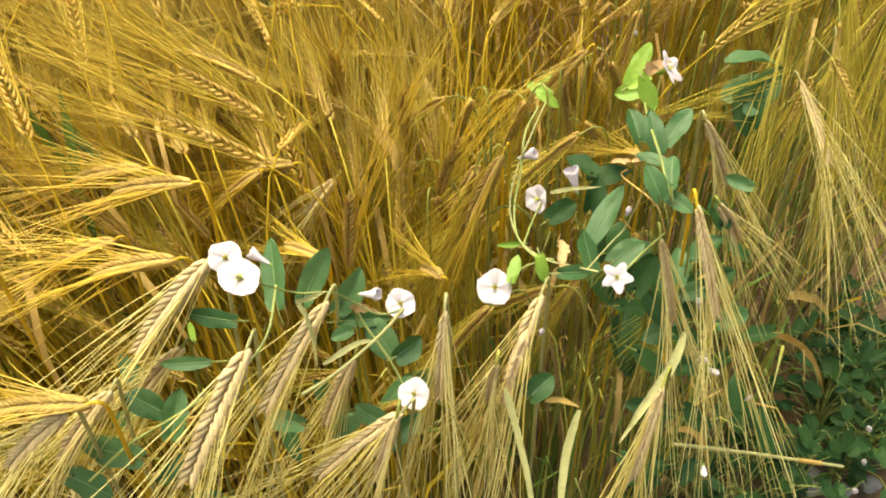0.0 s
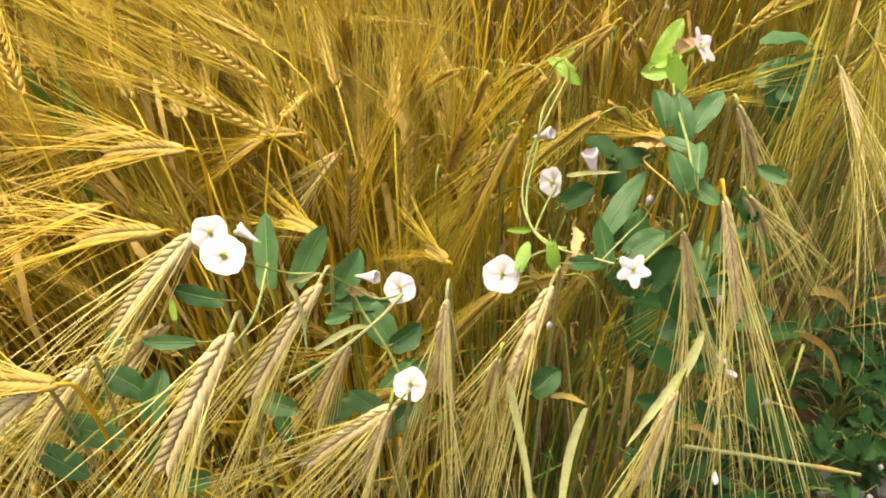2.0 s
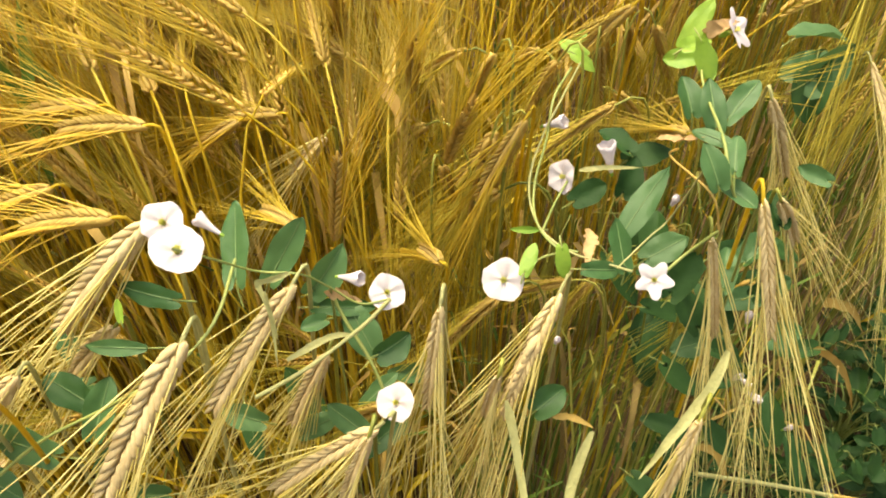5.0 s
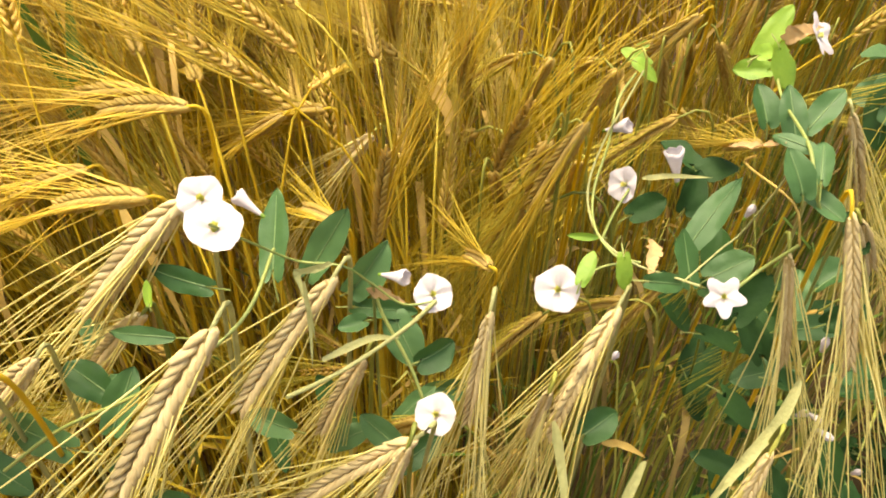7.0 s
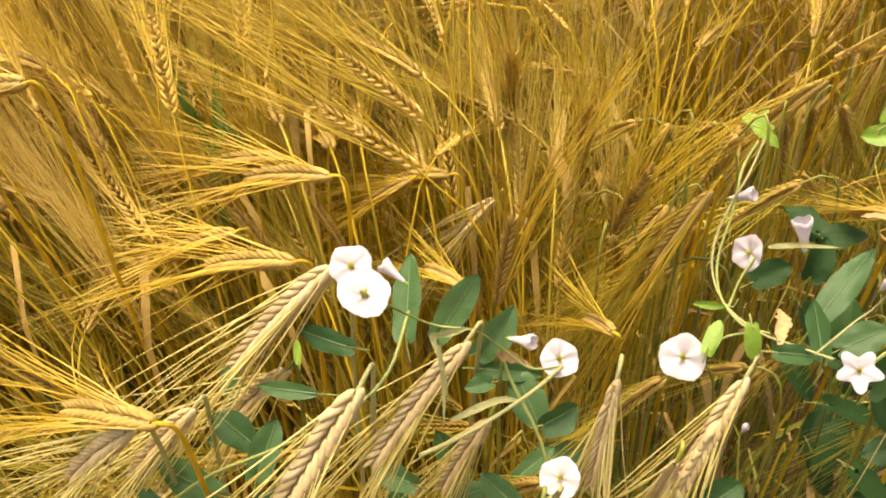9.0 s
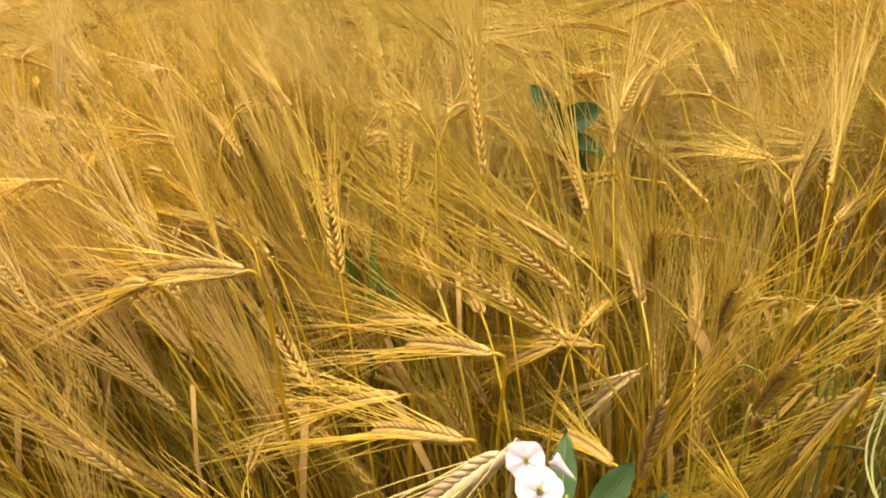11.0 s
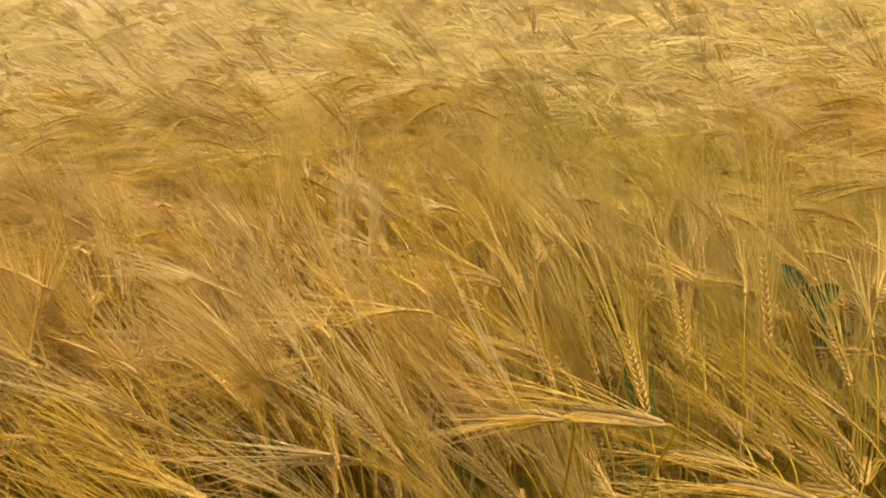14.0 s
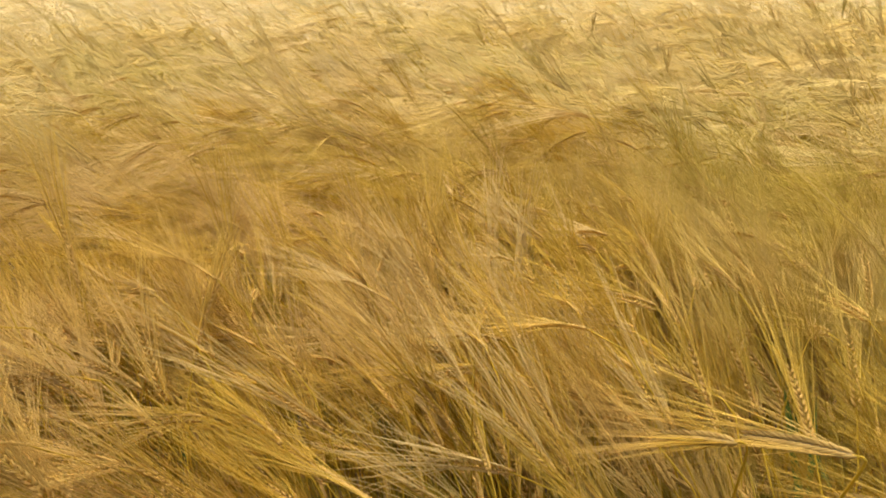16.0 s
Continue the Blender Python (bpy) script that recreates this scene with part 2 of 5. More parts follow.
def barley_shapes(root, base, way, length, awn, rng, fine=2, turn=0.0, droop=0.35, leaves=1, thick=1.0, neck=0.11, beard=11):
    """Stem, ear, awns and leaves of one barley plant. fine: 2 close by, 1 in the field, 0 far off."""
    root, base, way = np.asarray(root, float), np.asarray(base, float), unit(way)
    rise = max(base[2] - root[2], 0.2)
    knee = base - way * neck * (0.8 + 0.4 * rng.random()) + np.array([0, 0, 0.01])
    path = bezier(root, root + np.array([0, 0, rise * (0.72 if neck > 0.1 else 0.9)]) + rng.standard_normal(3) * 0.015, knee, base, (16, 8, 4)[2 - fine] if beard > 8 else 2)
    radius = np.linspace(0.0016, 0.0009, len(path)) * thick
    stem = tube(path, radius, (5, 3, 3)[2 - fine])
    axis = ear_axis(base, way, length, droop, 10 if fine else 3)
    awns = []
    if fine == 2:
        places = grain_places(axis, turn, 24, (-0.62, 0.62), rng)
        grains = [placed_grain(GRAIN_FINE, m, w, o, 0.0120 * s, 1.0) for m, w, o, t, s in places]
    elif fine == 1:
        places = grain_places(axis, turn, 24, (0,), rng)
        grains = [placed_grain(GRAIN_ROUGH, m, w, o, 0.013 * s, 1.15) for m, w, o, t, s in places]
    else:
        places = grain_places(axis, turn, beard, (0,), rng)
        grains = [tube(axis, np.array([0.0016, 0.0026, 0.0022, 0.0012]), 4 if beard > 8 else 3)]
    for i, (m, w, o, t, s) in enumerate(places):
        if fine == 2 and rng.random() < 0.15:
            continue
        reach = awn * rng.uniform(0.75, 1.1)
        awns.append(awn_from(m + w * 0.005, t, o, reach, 0.00038 * thick * (1.0, 1.5, 2.3 * math.sqrt(15 / beard))[2 - fine], rng, (3, 2, 1)[2 - fine]))
    leaf = []
    for _ in range(leaves):
        j = rng.integers(1, max(2, len(path) // 2 + 1))
        a = rng.uniform(0, 2 * math.pi)
        o = np.array([math.cos(a), math.sin(a), 0])
        reach = rng.uniform(0.07, 0.15)
        p = path[j]
        pts = bezier(p, p + o * reach * 0.3 + np.array([0, 0, 0.10]), p + o * reach * 0.9 + np.array([0, 0, 0.02]), p + o * reach + np.array([0, 0, -rng.uniform(0.05, 0.16)]), (6, 4, 3)[2 - fine])
        leaf.append(blade(pts, rng.uniform(0.004, 0.008), np.cross(o, (0, 0, 1))))
    return stem, joined(grains), joined(awns), (joined(leaf) if leaf else None)


# ---- ground ----
def ground_sheet():
    rng = np.random.default_rng(3)
    near = np.linspace(-3, 3, 121)
    far = np.array([5, 9, 18, 40, 100, 300, 900, 2500.0])
    line = np.concatenate([-far[::-1], near, far])
    x, y = np.meshgrid(line, line + 0.8, indexing="ij")
    z = np.zeros_like(x)
    for i in range(len(line)):
        for j in range(len(line)):
            if abs(x[i, j]) < 4 and abs(y[i, j]) < 4:
                z[i, j] = 0.025 * noise.noise((x[i, j] * 5, y[i, j] * 5, 0)) + 0.012 * noise.noise((x[i, j] * 19, y[i, j] * 19, 3))
    n = len(line)
    ids = np.arange(n * n).reshape(n, n)
    quads = np.stack([ids[:-1, :-1], ids[1:, :-1], ids[1:, 1:], ids[:-1, 1:]], -1).reshape(-1, 4)
    ob = new("ground", mesh_of("ground", np.stack([x, y, z - 0.01], -1).reshape(-1, 3), tris_of(quads), SOIL))
    tagged(ob, "dark brown crumbly field soil under the crop", "ground", kind="structure")


ground_sheet()


# ---- the barley field ----
def in_crop(x, y, margin=0.0):
    return y > 0.58 + 0.62 * x + min(x + 0.38, 0) * 1.1 + margin and x < 0.54 + 0.66 * (y - 1.0) - margin


def edge_depth(x, y):
    return min((y - 0.58 - 0.62 * x) / 1.18, (0.54 + 0.66 * (y - 1.0) - x) / 1.2)


def side_depth(x, y):
    """How far a place lies inside the open side of the field."""
    return 0.54 + 0.66 * (y - 1.0) - x


def make_variants(count, fine, seed, kind, beard=11):
    """Plants with their root at the origin, leaning to +x. kind: inner, edge."""
    out = []
    for i in range(count):
        rng = np.random.default_rng(seed + i)
        h = rng.uniform(0.74, 0.84)
        if kind == "edge":
            tilt = radians(rng.uniform(125, 170))
            reach = rng.uniform(0.01, 0.05)
            h -= 0.03
        else:
            tilt = radians(rng.uniform(12, 55) if fine == 2 and i % 5 < 3 else rng.uniform(28, 60) if i % 5 < 2 else rng.uniform(55, 108))
            reach = rng.uniform(0.04, 0.17)
            if tilt < 1:
                h -= 0.05
        way = (math.sin(tilt), rng.uniform(-0.25, 0.25), math.cos(tilt))
        out.append(barley_shapes((0, 0, -0.01), (reach, rng.uniform(-0.03, 0.03), h), way, rng.uniform(0.065, 0.09), rng.uniform(0.15, 0.20), rng, fine, rng.uniform(0, 3.1), rng.uniform(0.1, 0.5), (i % 2) if fine else 0, 1.0 if fine else 1.5, beard=beard))
    return out


def scatter(x0, x1, y0, y1, per_m2, seed, wanted):
    rng = np.random.default_rng(seed)
    step = 1 / math.sqrt(per_m2)
    for x in np.arange(x0, x1, step):
        for y in np.arange(y0, y1, step):
            px, py = x + rng.uniform(-0.5, 0.5) * step, y + rng.uniform(-0.5, 0.5) * step
            if wanted(px, py):
                yield px, py, rng


def azimuth(x, y, rng):
    """The way the ears nod: mostly to -x, in gusts."""
    gust = noise.noise((x * 1.5, y * 1.5, 7.0)) * 100 + noise.noise((x * 4, y * 4, 2.0)) * 60
    if math.hypot(x - 0.3, y - 0.4) < 1.1:
        gust *= 0.4
    lean = 195 if edge_depth(x, y) < 0.12 else 165
    far = min(max((math.hypot(x - 0.3, y - 0.4) - 0.8) / 0.8, 0), 1)
    lean += 52 * far if edge_depth(x, y) >= 0.12 else 20 * far
    gust *= 1 - 0.45 * far
    if side_depth(x, y) < 0.36 and y > 1.08 and x > 0.25:
        return radians((285 if side_depth(x, y) < 0.14 else 80) + rng.normal(0, 40))
    return radians(lean + gust + rng.normal(0, 24))


def tufts(x, y):
    """Wind-pressed hollows, each ending at the upright face of the next stand, past the edge of the field."""
    past = min(max((math.hypot(x - 0.3, y - 0.4) - 0.95) / 0.3, 0), 1)
    inward = (y - 0.4) * 0.78 - (x - 0.3) * 0.62
    hollow = (inward * 1.9 + 1.5 * noise.noise((x * 1.2, y * 1.2, 11.0)) + 0.35 * noise.noise((x * 4.5, y * 4.5, 4.0))) % 1
    return past * (0.05 - 0.18 * hollow**1.3 + 0.05 * noise.noise((x * 9, y * 9, 2.0)))


def field_stuff(name, label, spots, variants, mats, low=0.93, high=1.06):
    """Many barley plants as one mesh."""
    pieces, index = [], []
    prepared = []
    for stem, ear, awns, leaf in variants:
        shapes = [s for s in (stem, ear, awns, leaf) if s is not None]
        prepared.append((joined(shapes), np.concatenate([np.full(len(s[1]), k) for k, s in enumerate(shapes)])))
    for x, y, rng in spots:
        (v, f), ids = prepared[rng.integers(len(prepared))]
        a = azimuth(x, y, rng)
        c, s = math.cos(a), math.sin(a)
        grow = rng.uniform(low, high) * (1 + 0.08 * noise.noise((x * 1.6, y * 1.6, 0)) + 0.07 * noise.noise((x * 6.5, y * 6.5, 6)) + tufts(x, y))
        m = np.array([[c, s, 0], [-s, c, 0], [0, 0, 1]]) * grow
        pieces.append(((v @ m + (x, y, 0)).astype(np.float32), f))
        index.append(ids)
    v, f = joined(pieces)
    ob = new(name, mesh_of(name, v, f, mats, np.concatenate(index)))
    return tagged(ob, label, "barley", kind="stuff")


FINE_EDGE, FINE_INNER = make_variants(9, 2, 100, "edge"), make_variants(16, 2, 200, "inner")
PLAIN_EDGE = make_variants(12, 1, 350, "edge")
PLAIN_INNER, FAR_INNER = make_variants(22, 1, 300, "inner"), make_variants(20, 0, 400, "inner", 11)
DISTANT_INNER = make_variants(14, 0, 400, "inner", 6)


def barley_plant(shapes, mats, label):
    plant = thing("barley_plant", label, "barley plant", "barley plants along the field edge")
    for name, shape, mat in zip(("stem", "ear", "beard", "leaf"), shapes, mats):
        if shape is not None:
            part(name, shape, mat, plant)
    return plant


MODELS_EDGE = [barley_plant(s, (GREENISH, PALE_GRAIN, PALE_AWN, DRY), "nodding pale ripe barley plant with long awns") for s in FINE_EDGE]
MODELS_SIDE = [barley_plant(s, (GREENISH, GRAIN, OLIVE_AWN, SHADED_DRY), "half-ripe olive barley plant with hanging awns") for s in FINE_EDGE]
MODELS_INNER = [barley_plant(s, ((STRAW, OLIVE)[k % 2], GRAIN, AWN, DRY), "golden ripe barley plant with long awns") for k, s in enumerate(FINE_INNER)]


def near_zone(x, y):
    return -0.12 < x < 0.66 and y < 1.26 and in_crop(x, y)


def plant_near():
    used, count = set(), 0
    for x, y, rng in scatter(-0.12, 0.75, 0.4, 1.3, 560, 11, near_zone):
        edge = edge_depth(x, y)
        if edge < 0.10 and rng.random() < 0.6 or math.hypot(x - 0.56, y - 1.12) < 0.11:
            continue
        pool = MODELS_SIDE if side_depth(x, y) < 0.26 and x > 0.3 else MODELS_EDGE if edge < 0.05 else MODELS_INNER
        model = pool[rng.integers(len(pool))]
        a = azimuth(x, y, rng)
        m = pose(x, y, 0, 0, 0, math.degrees(a)) @ Matrix.Scale(rng.uniform(0.90, 1.02) if edge > 0.1 else rng.uniform(0.78, 0.92), 4)
        if model.name in used:
            made = copy_thing(model, m)
            made.matrix_basis = m
        else:
            used.add(model.name)
            model.matrix_basis = m
        count += 1
    for k, model in enumerate(MODELS_EDGE + MODELS_SIDE + MODELS_INNER):
        if model.name not in used:
            model.matrix_basis = pose(-0.2 - 0.05 * k, 0.9 + 0.03 * k, 0, 0, 0, 170)


plant_near()


def undergrowth():
    """Dead blades and thin grass standing between the stems near the edge."""
    rng = np.random.default_rng(31)
    pieces, index = [], []
    for x, y, r in scatter(-1.3, 0.95, -0.1, 1.8, 1500, 32, lambda px, py: in_crop(px, py, -0.03) and edge_depth(px, py) < 0.75):
        a, high, reach = rng.uniform(0, 6.28), rng.uniform(0.12, 0.58 if x > 0.3 else 0.64), rng.uniform(0.02, 0.16)
        o = np.array([math.cos(a), math.sin(a), 0])
        p = np.array([x, y, rng.uniform(-0.01, 0.15)])
        pts = bezier(p, p + (0, 0, high * 0.7), p + o * reach * 0.6 + (0, 0, high), p + o * reach + (0, 0, high * rng.uniform(0.5, 0.95)), 5)
        v, f = blade(pts, rng.uniform(0.002, 0.007), np.cross(o, (0, 0, 1)) + rng.normal(0, 0.3, 3), 0.3)
        pieces.append((v, f))
        # past x 0.3 mostly greens and the shade-darkened brown
        shares = (0.08, 0.33, 0.60, 1.0) if x > 0.3 else (0.74, 0.88, 0.93, 1.0)
        pick = rng.random()
        index.append(np.full(len(f), next(k for k, top in enumerate(shares) if pick <= top)))
    for x, y, r in scatter(0.40, 0.70, 0.74, 1.12, 1900, 33, lambda px, py: in_crop(px, py, -0.03)):
        a, high, reach = rng.uniform(0, 6.28), rng.uniform(0.40, 0.74), rng.uniform(0.01, 0.07)
        o = np.array([math.cos(a), math.sin(a), 0])
        p = np.array([x, y, -0.01])
        pts = bezier(p, p + (0, 0, high * 0.7), p + o * reach * 0.6 + (0, 0, high), p + o * reach + (0, 0, high * rng.uniform(0.8, 1.0)), 5)
        v, f = blade(pts, rng.uniform(0.0018, 0.0042), np.cross(o, (0, 0, 1)) + rng.normal(0, 0.3, 3), 0.3)
        pieces.append((v, f))
        index.append(np.full(len(f), rng.choice(4, p=(0.14, 0.34, 0.34, 0.18))))
    v, f = joined(pieces)
    ob = new("undergrowth", mesh_of("undergrowth", v, f, [STRAW, GREENISH, GRASS, SHADED_DRY], np.concatenate(index)))
    tagged(ob, "thin dead blades and grass between barley stems", "grass", kind="stuff")


undergrowth()


def reach_of(x, y):
    return math.hypot(x - 0.3, y - 0.4)


def close_end(x, y):
    """Where the plants that show every grain end, with a ragged border."""
    return 1.95 + 0.7 * noise.noise((x * 1.3, y * 1.3, 8.0)) + 0.4 * noise.noise((x * 6, y * 6, 1.0))


def middle_end(x, y):
    """Where the closely built part of the field ends, with a ragged border."""
    return 5.0 + 1.2 * noise.noise((x * 0.9, y * 0.9, 3.0)) + 0.5 * noise.noise((x * 4, y * 4, 5.0))


def seen_side(x, y):
    """The sector of the field that the walk looks over, with some room."""
    a = math.degrees(math.atan2(-(x - 0.35), y - 0.2))
    return -36 < a < 94


def mid_zone(x, y):
    return in_crop(x, y) and not near_zone(x, y) and reach_of(x, y) < close_end(x, y) and seen_side(x, y)


def green_side(x, y):
    """The strip along the field's open side, which ripens later."""
    return side_depth(x, y) < 0.24 + 0.12 * noise.noise((x * 5, y * 5, 9))


SPOTS = list(scatter(-2.6, 1.9, -0.3, 3.0, 520, 21, mid_zone))
field_stuff("barley_field", "dense golden ripe barley swaying to one side", [p for p in SPOTS if not green_side(p[0], p[1])], PLAIN_INNER, [STRAW, RIPE_EAR, AWN, DRY])
field_stuff("barley_field", "dense golden barley between the plants of the edge", scatter(-0.12, 0.7, 0.4, 1.3, 480, 25, lambda x, y: near_zone(x, y) and edge_depth(x, y) > 0.12 and side_depth(x, y) > 0.2), PLAIN_INNER, [STRAW, RIPE_EAR, AWN, DRY])
field_stuff("barley_field", "half-ripe greenish barley along the open side", [p for p in SPOTS if green_side(p[0], p[1])], PLAIN_EDGE, [GREENISH, GRAIN, OLIVE_AWN, SHADED_DRY])
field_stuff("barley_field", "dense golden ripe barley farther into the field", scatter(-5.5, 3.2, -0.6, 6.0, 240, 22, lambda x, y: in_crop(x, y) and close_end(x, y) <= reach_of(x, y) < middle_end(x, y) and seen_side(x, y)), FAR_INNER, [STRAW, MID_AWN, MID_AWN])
field_stuff("barley_field", "thick mat of golden barley leaning over the open edge", scatter(-1.1, -0.08, -0.2, 1.3, 480, 26, lambda x, y: in_crop(x, y) and reach_of(x, y) < 1.25), PLAIN_INNER, [STRAW, RIPE_EAR, AWN, DRY], 0.88, 1.03)
field_stuff("barley_field", "sun-bleached pale barley standing over the golden crop", scatter(-0.62, -0.02, 0.6, 1.1, 260, 29, lambda x, y: in_crop(x, y) and math.hypot((x + 0.22) / 0.26, (y - 0.84) / 0.2) < 1 + 0.5 * noise.noise((x * 6, y * 6, 3))), PLAIN_INNER, [STRAW, RIPE_EAR, BLEACHED_AWN, DRY], 0.94, 1.05)
field_stuff("barley_field", "pale bleached barley tufts among the golden crop", scatter(-2.6, 0.6, 0.5, 3.2, 110, 30, lambda x, y: in_crop(x, y) and 0.85 < reach_of(x, y) < 2.9 and side_depth(x, y) > 0.35 and seen_side(x, y) and noise.noise((x * 2.4, y * 2.4, 15.0)) > 0.12), PLAIN_INNER, [STRAW, RIPE_EAR, BLEACHED_AWN, DRY], 0.96, 1.06)
DISTANT_WIDE = [tuple((v * (1.5, 1.5, 1), f) for v, f in shapes[:3]) + (None,) for shapes in DISTANT_INNER]
# all parts take the haze-paled colour
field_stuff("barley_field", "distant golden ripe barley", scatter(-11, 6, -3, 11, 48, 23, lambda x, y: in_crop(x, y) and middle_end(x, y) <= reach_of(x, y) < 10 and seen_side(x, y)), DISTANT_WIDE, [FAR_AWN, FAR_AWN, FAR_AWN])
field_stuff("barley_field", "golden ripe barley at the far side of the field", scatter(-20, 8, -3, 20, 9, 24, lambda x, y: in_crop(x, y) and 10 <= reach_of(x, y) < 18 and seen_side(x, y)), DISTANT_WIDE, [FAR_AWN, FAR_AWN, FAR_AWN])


def tiller_zone(x, y):
    return in_crop(x, y, 0.02) and -0.5 < x < 0.36 and edge_depth(x, y) < 0.4


field_stuff("barley_field", "short late barley shoots filling the gaps at the edge", scatter(-0.5, 0.5, 0.2, 1.5, 420, 27, tiller_zone), PLAIN_INNER, [OLIVE, RIPE_EAR, OLIVE_AWN, DRY], 0.60, 0.88)


def far_canopy():
    """The closed top of the crop far off, where single plants no longer show."""
    radii = np.concatenate([np.linspace(4.4, 30, 90), [45, 80, 160, 400, 1200, 2500]])
    angles = np.radians(np.linspace(-60, 125, 190))
    verts = []
    for r in radii:
        for a in angles:
            x, y = 0.3 - r * math.sin(a), 0.4 + r * math.cos(a)
            z = 0.60 + 0.09 * noise.noise((x * 2.2, y * 2.2, 1)) + 0.05 * noise.noise((x * 7, y * 7, 4))
            verts.append((x, y, z if r > 4.5 else 0.0))
    n = len(angles)
    ids = np.arange(len(radii) * n).reshape(len(radii), n)
    quads = np.stack([ids[:-1, :-1], ids[1:, :-1], ids[1:, 1:], ids[:-1, 1:]], -1).reshape(-1, 4)
    quads = np.array([q for q in quads if in_crop(verts[q[0]][0], verts[q[0]][1], 0.15)])
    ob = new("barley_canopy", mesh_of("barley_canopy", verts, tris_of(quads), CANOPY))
    tagged(ob, "closed golden top of the far barley field", "barley", kind="stuff")


far_canopy()


# ---- barley, bindweed and litter at the field edge ----
GOLD, RIPE, PALE, GREEN = (STRAW, GRAIN, AWN), (STRAW, PALE_GRAIN, PALE_AWN), (PALE_BLADE, PALE_GRAIN, PALE_AWN), (GREENISH, PALE_GRAIN, PALE_AWN)
HERO_GRAIN = {}
HERO_LABEL = {"golden_straw": "golden ripe barley plant with spread long awns", "pale_blade": "pale ripe barley plant with a heavy nodding ear", "half_ripe_straw": "half-ripe greenish barley plant with a nodding ear"}


def facing(way, base):
    """The turn that lays an ear's broad side upward and to the open side of the field."""
    t = unit(way)
    e1 = unit(np.cross(t, (0.2, 0.3, 1.0) if abs(t[2]) < 0.9 else (1.0, 0.1, 0.0)))
    e2 = np.cross(t, e1)
    out = np.array([0.0, -0.65, 0.75])
    return math.atan2(out @ e2, out @ e1)


def ear_grains(axis, turn, nodes, rng, wide):
    """Chevrons of overlapping grains in rows on both faces of an ear: middle, way, outward, ear's way, size."""
    out, k = [], len(axis) - 1
    for i in range(nodes):
        s = (i + 0.5) / nodes
        j = min(int(s * k), k - 1)
        p = axis[j] + (axis[j + 1] - axis[j]) * (s * k - j)
        t = unit(axis[j + 1] - axis[j])
        e1 = unit(np.cross(t, (0.2, 0.3, 1.0) if abs(t[2]) < 0.9 else (1.0, 0.1, 0.0)))
        e2 = np.cross(t, e1)
        size = min(1.0, 0.72 + 1.6 * s) * (1 - 0.9 * max(0, s - 0.72)) * rng.uniform(0.93, 1.07)
        side = 1 if i % 2 else -1
        for face, a in ((1, turn + side * 1.0), (-1, turn + math.pi - side * 1.0)):
            o = e1 * math.cos(a) + e2 * math.sin(a)
            way = unit(t + o * (0.38 * wide + 0.05 * rng.standard_normal()) + rng.normal(0, 0.03, 3))
            out.append((p + o * 0.0038 * wide * size, way, o, t, size, face))
    return out


def hero_plant(root, base, way, length, awn, mats, wide=0.82):
    """wide: how broad the ear shows, from 0.6 for one seen edge-on to 1."""
    rng = np.random.default_rng(int(abs(base[0]) * 1e4 + base[1] * 1e3))
    plant = thing("barley_plant", HERO_LABEL[mats[0].name], "barley plant", "barley plants along the field edge", at=root)
    origin = np.asarray(root, float)
    turn = facing(way, base) + rng.uniform(-0.3, 0.3)
    foot = np.asarray(base) - origin
    stem = tube(bezier((0, 0, 0), (0, 0, (base[2] - root[2]) * 0.9), foot - unit(way) * 0.045 + (0, 0, 0.01), foot, 16), np.linspace(0.0018, 0.0010, 16), 6)
    part("stem", stem, mats[0], plant)
    axis = ear_axis(foot, way, length * 1.06, 0.25, 12)
    spine = part("ear", tube(axis, np.linspace(0.0022, 0.0010, len(axis)), 6), RACHIS, plant)
    if mats[1].name not in HERO_GRAIN:
        HERO_GRAIN[mats[1].name] = mesh_of("grain", *grain_shape(2, 7), mats[1])
    awns = []
    for mid, w, o, t, size, face in ear_grains(axis, turn, 26, rng, wide):
        side = unit(np.cross(w, o))
        up = np.cross(side, w)
        s = 0.0158 * size * length / 0.08
        ob = new("grain", HERO_GRAIN[mats[1].name])
        ob.parent = spine
        ob.matrix_basis = Matrix([[w[k] * s, side[k] * s * (0.25 + 0.75 * wide), up[k] * s * (0.15 + 0.75 * wide), mid[k]] for k in range(3)] + [[0, 0, 0, 1]])
        if rng.random() < (0.92 if face > 0 else 0.30):
            awns.append(awn_from(mid + w * s * 0.42, unit(t + w * 0.35), o, awn * rng.uniform(0.72, 1.1), 0.00044, rng, 4, 4, 0.16))
    part("beard", joined(awns), mats[2], plant)
    return plant


def bindweed(root, label):
    return thing("bindweed", label, "bindweed", "bindweed plants", at=root)


def local(plant, p):
    return np.asarray(p, float) - np.array(plant.location)


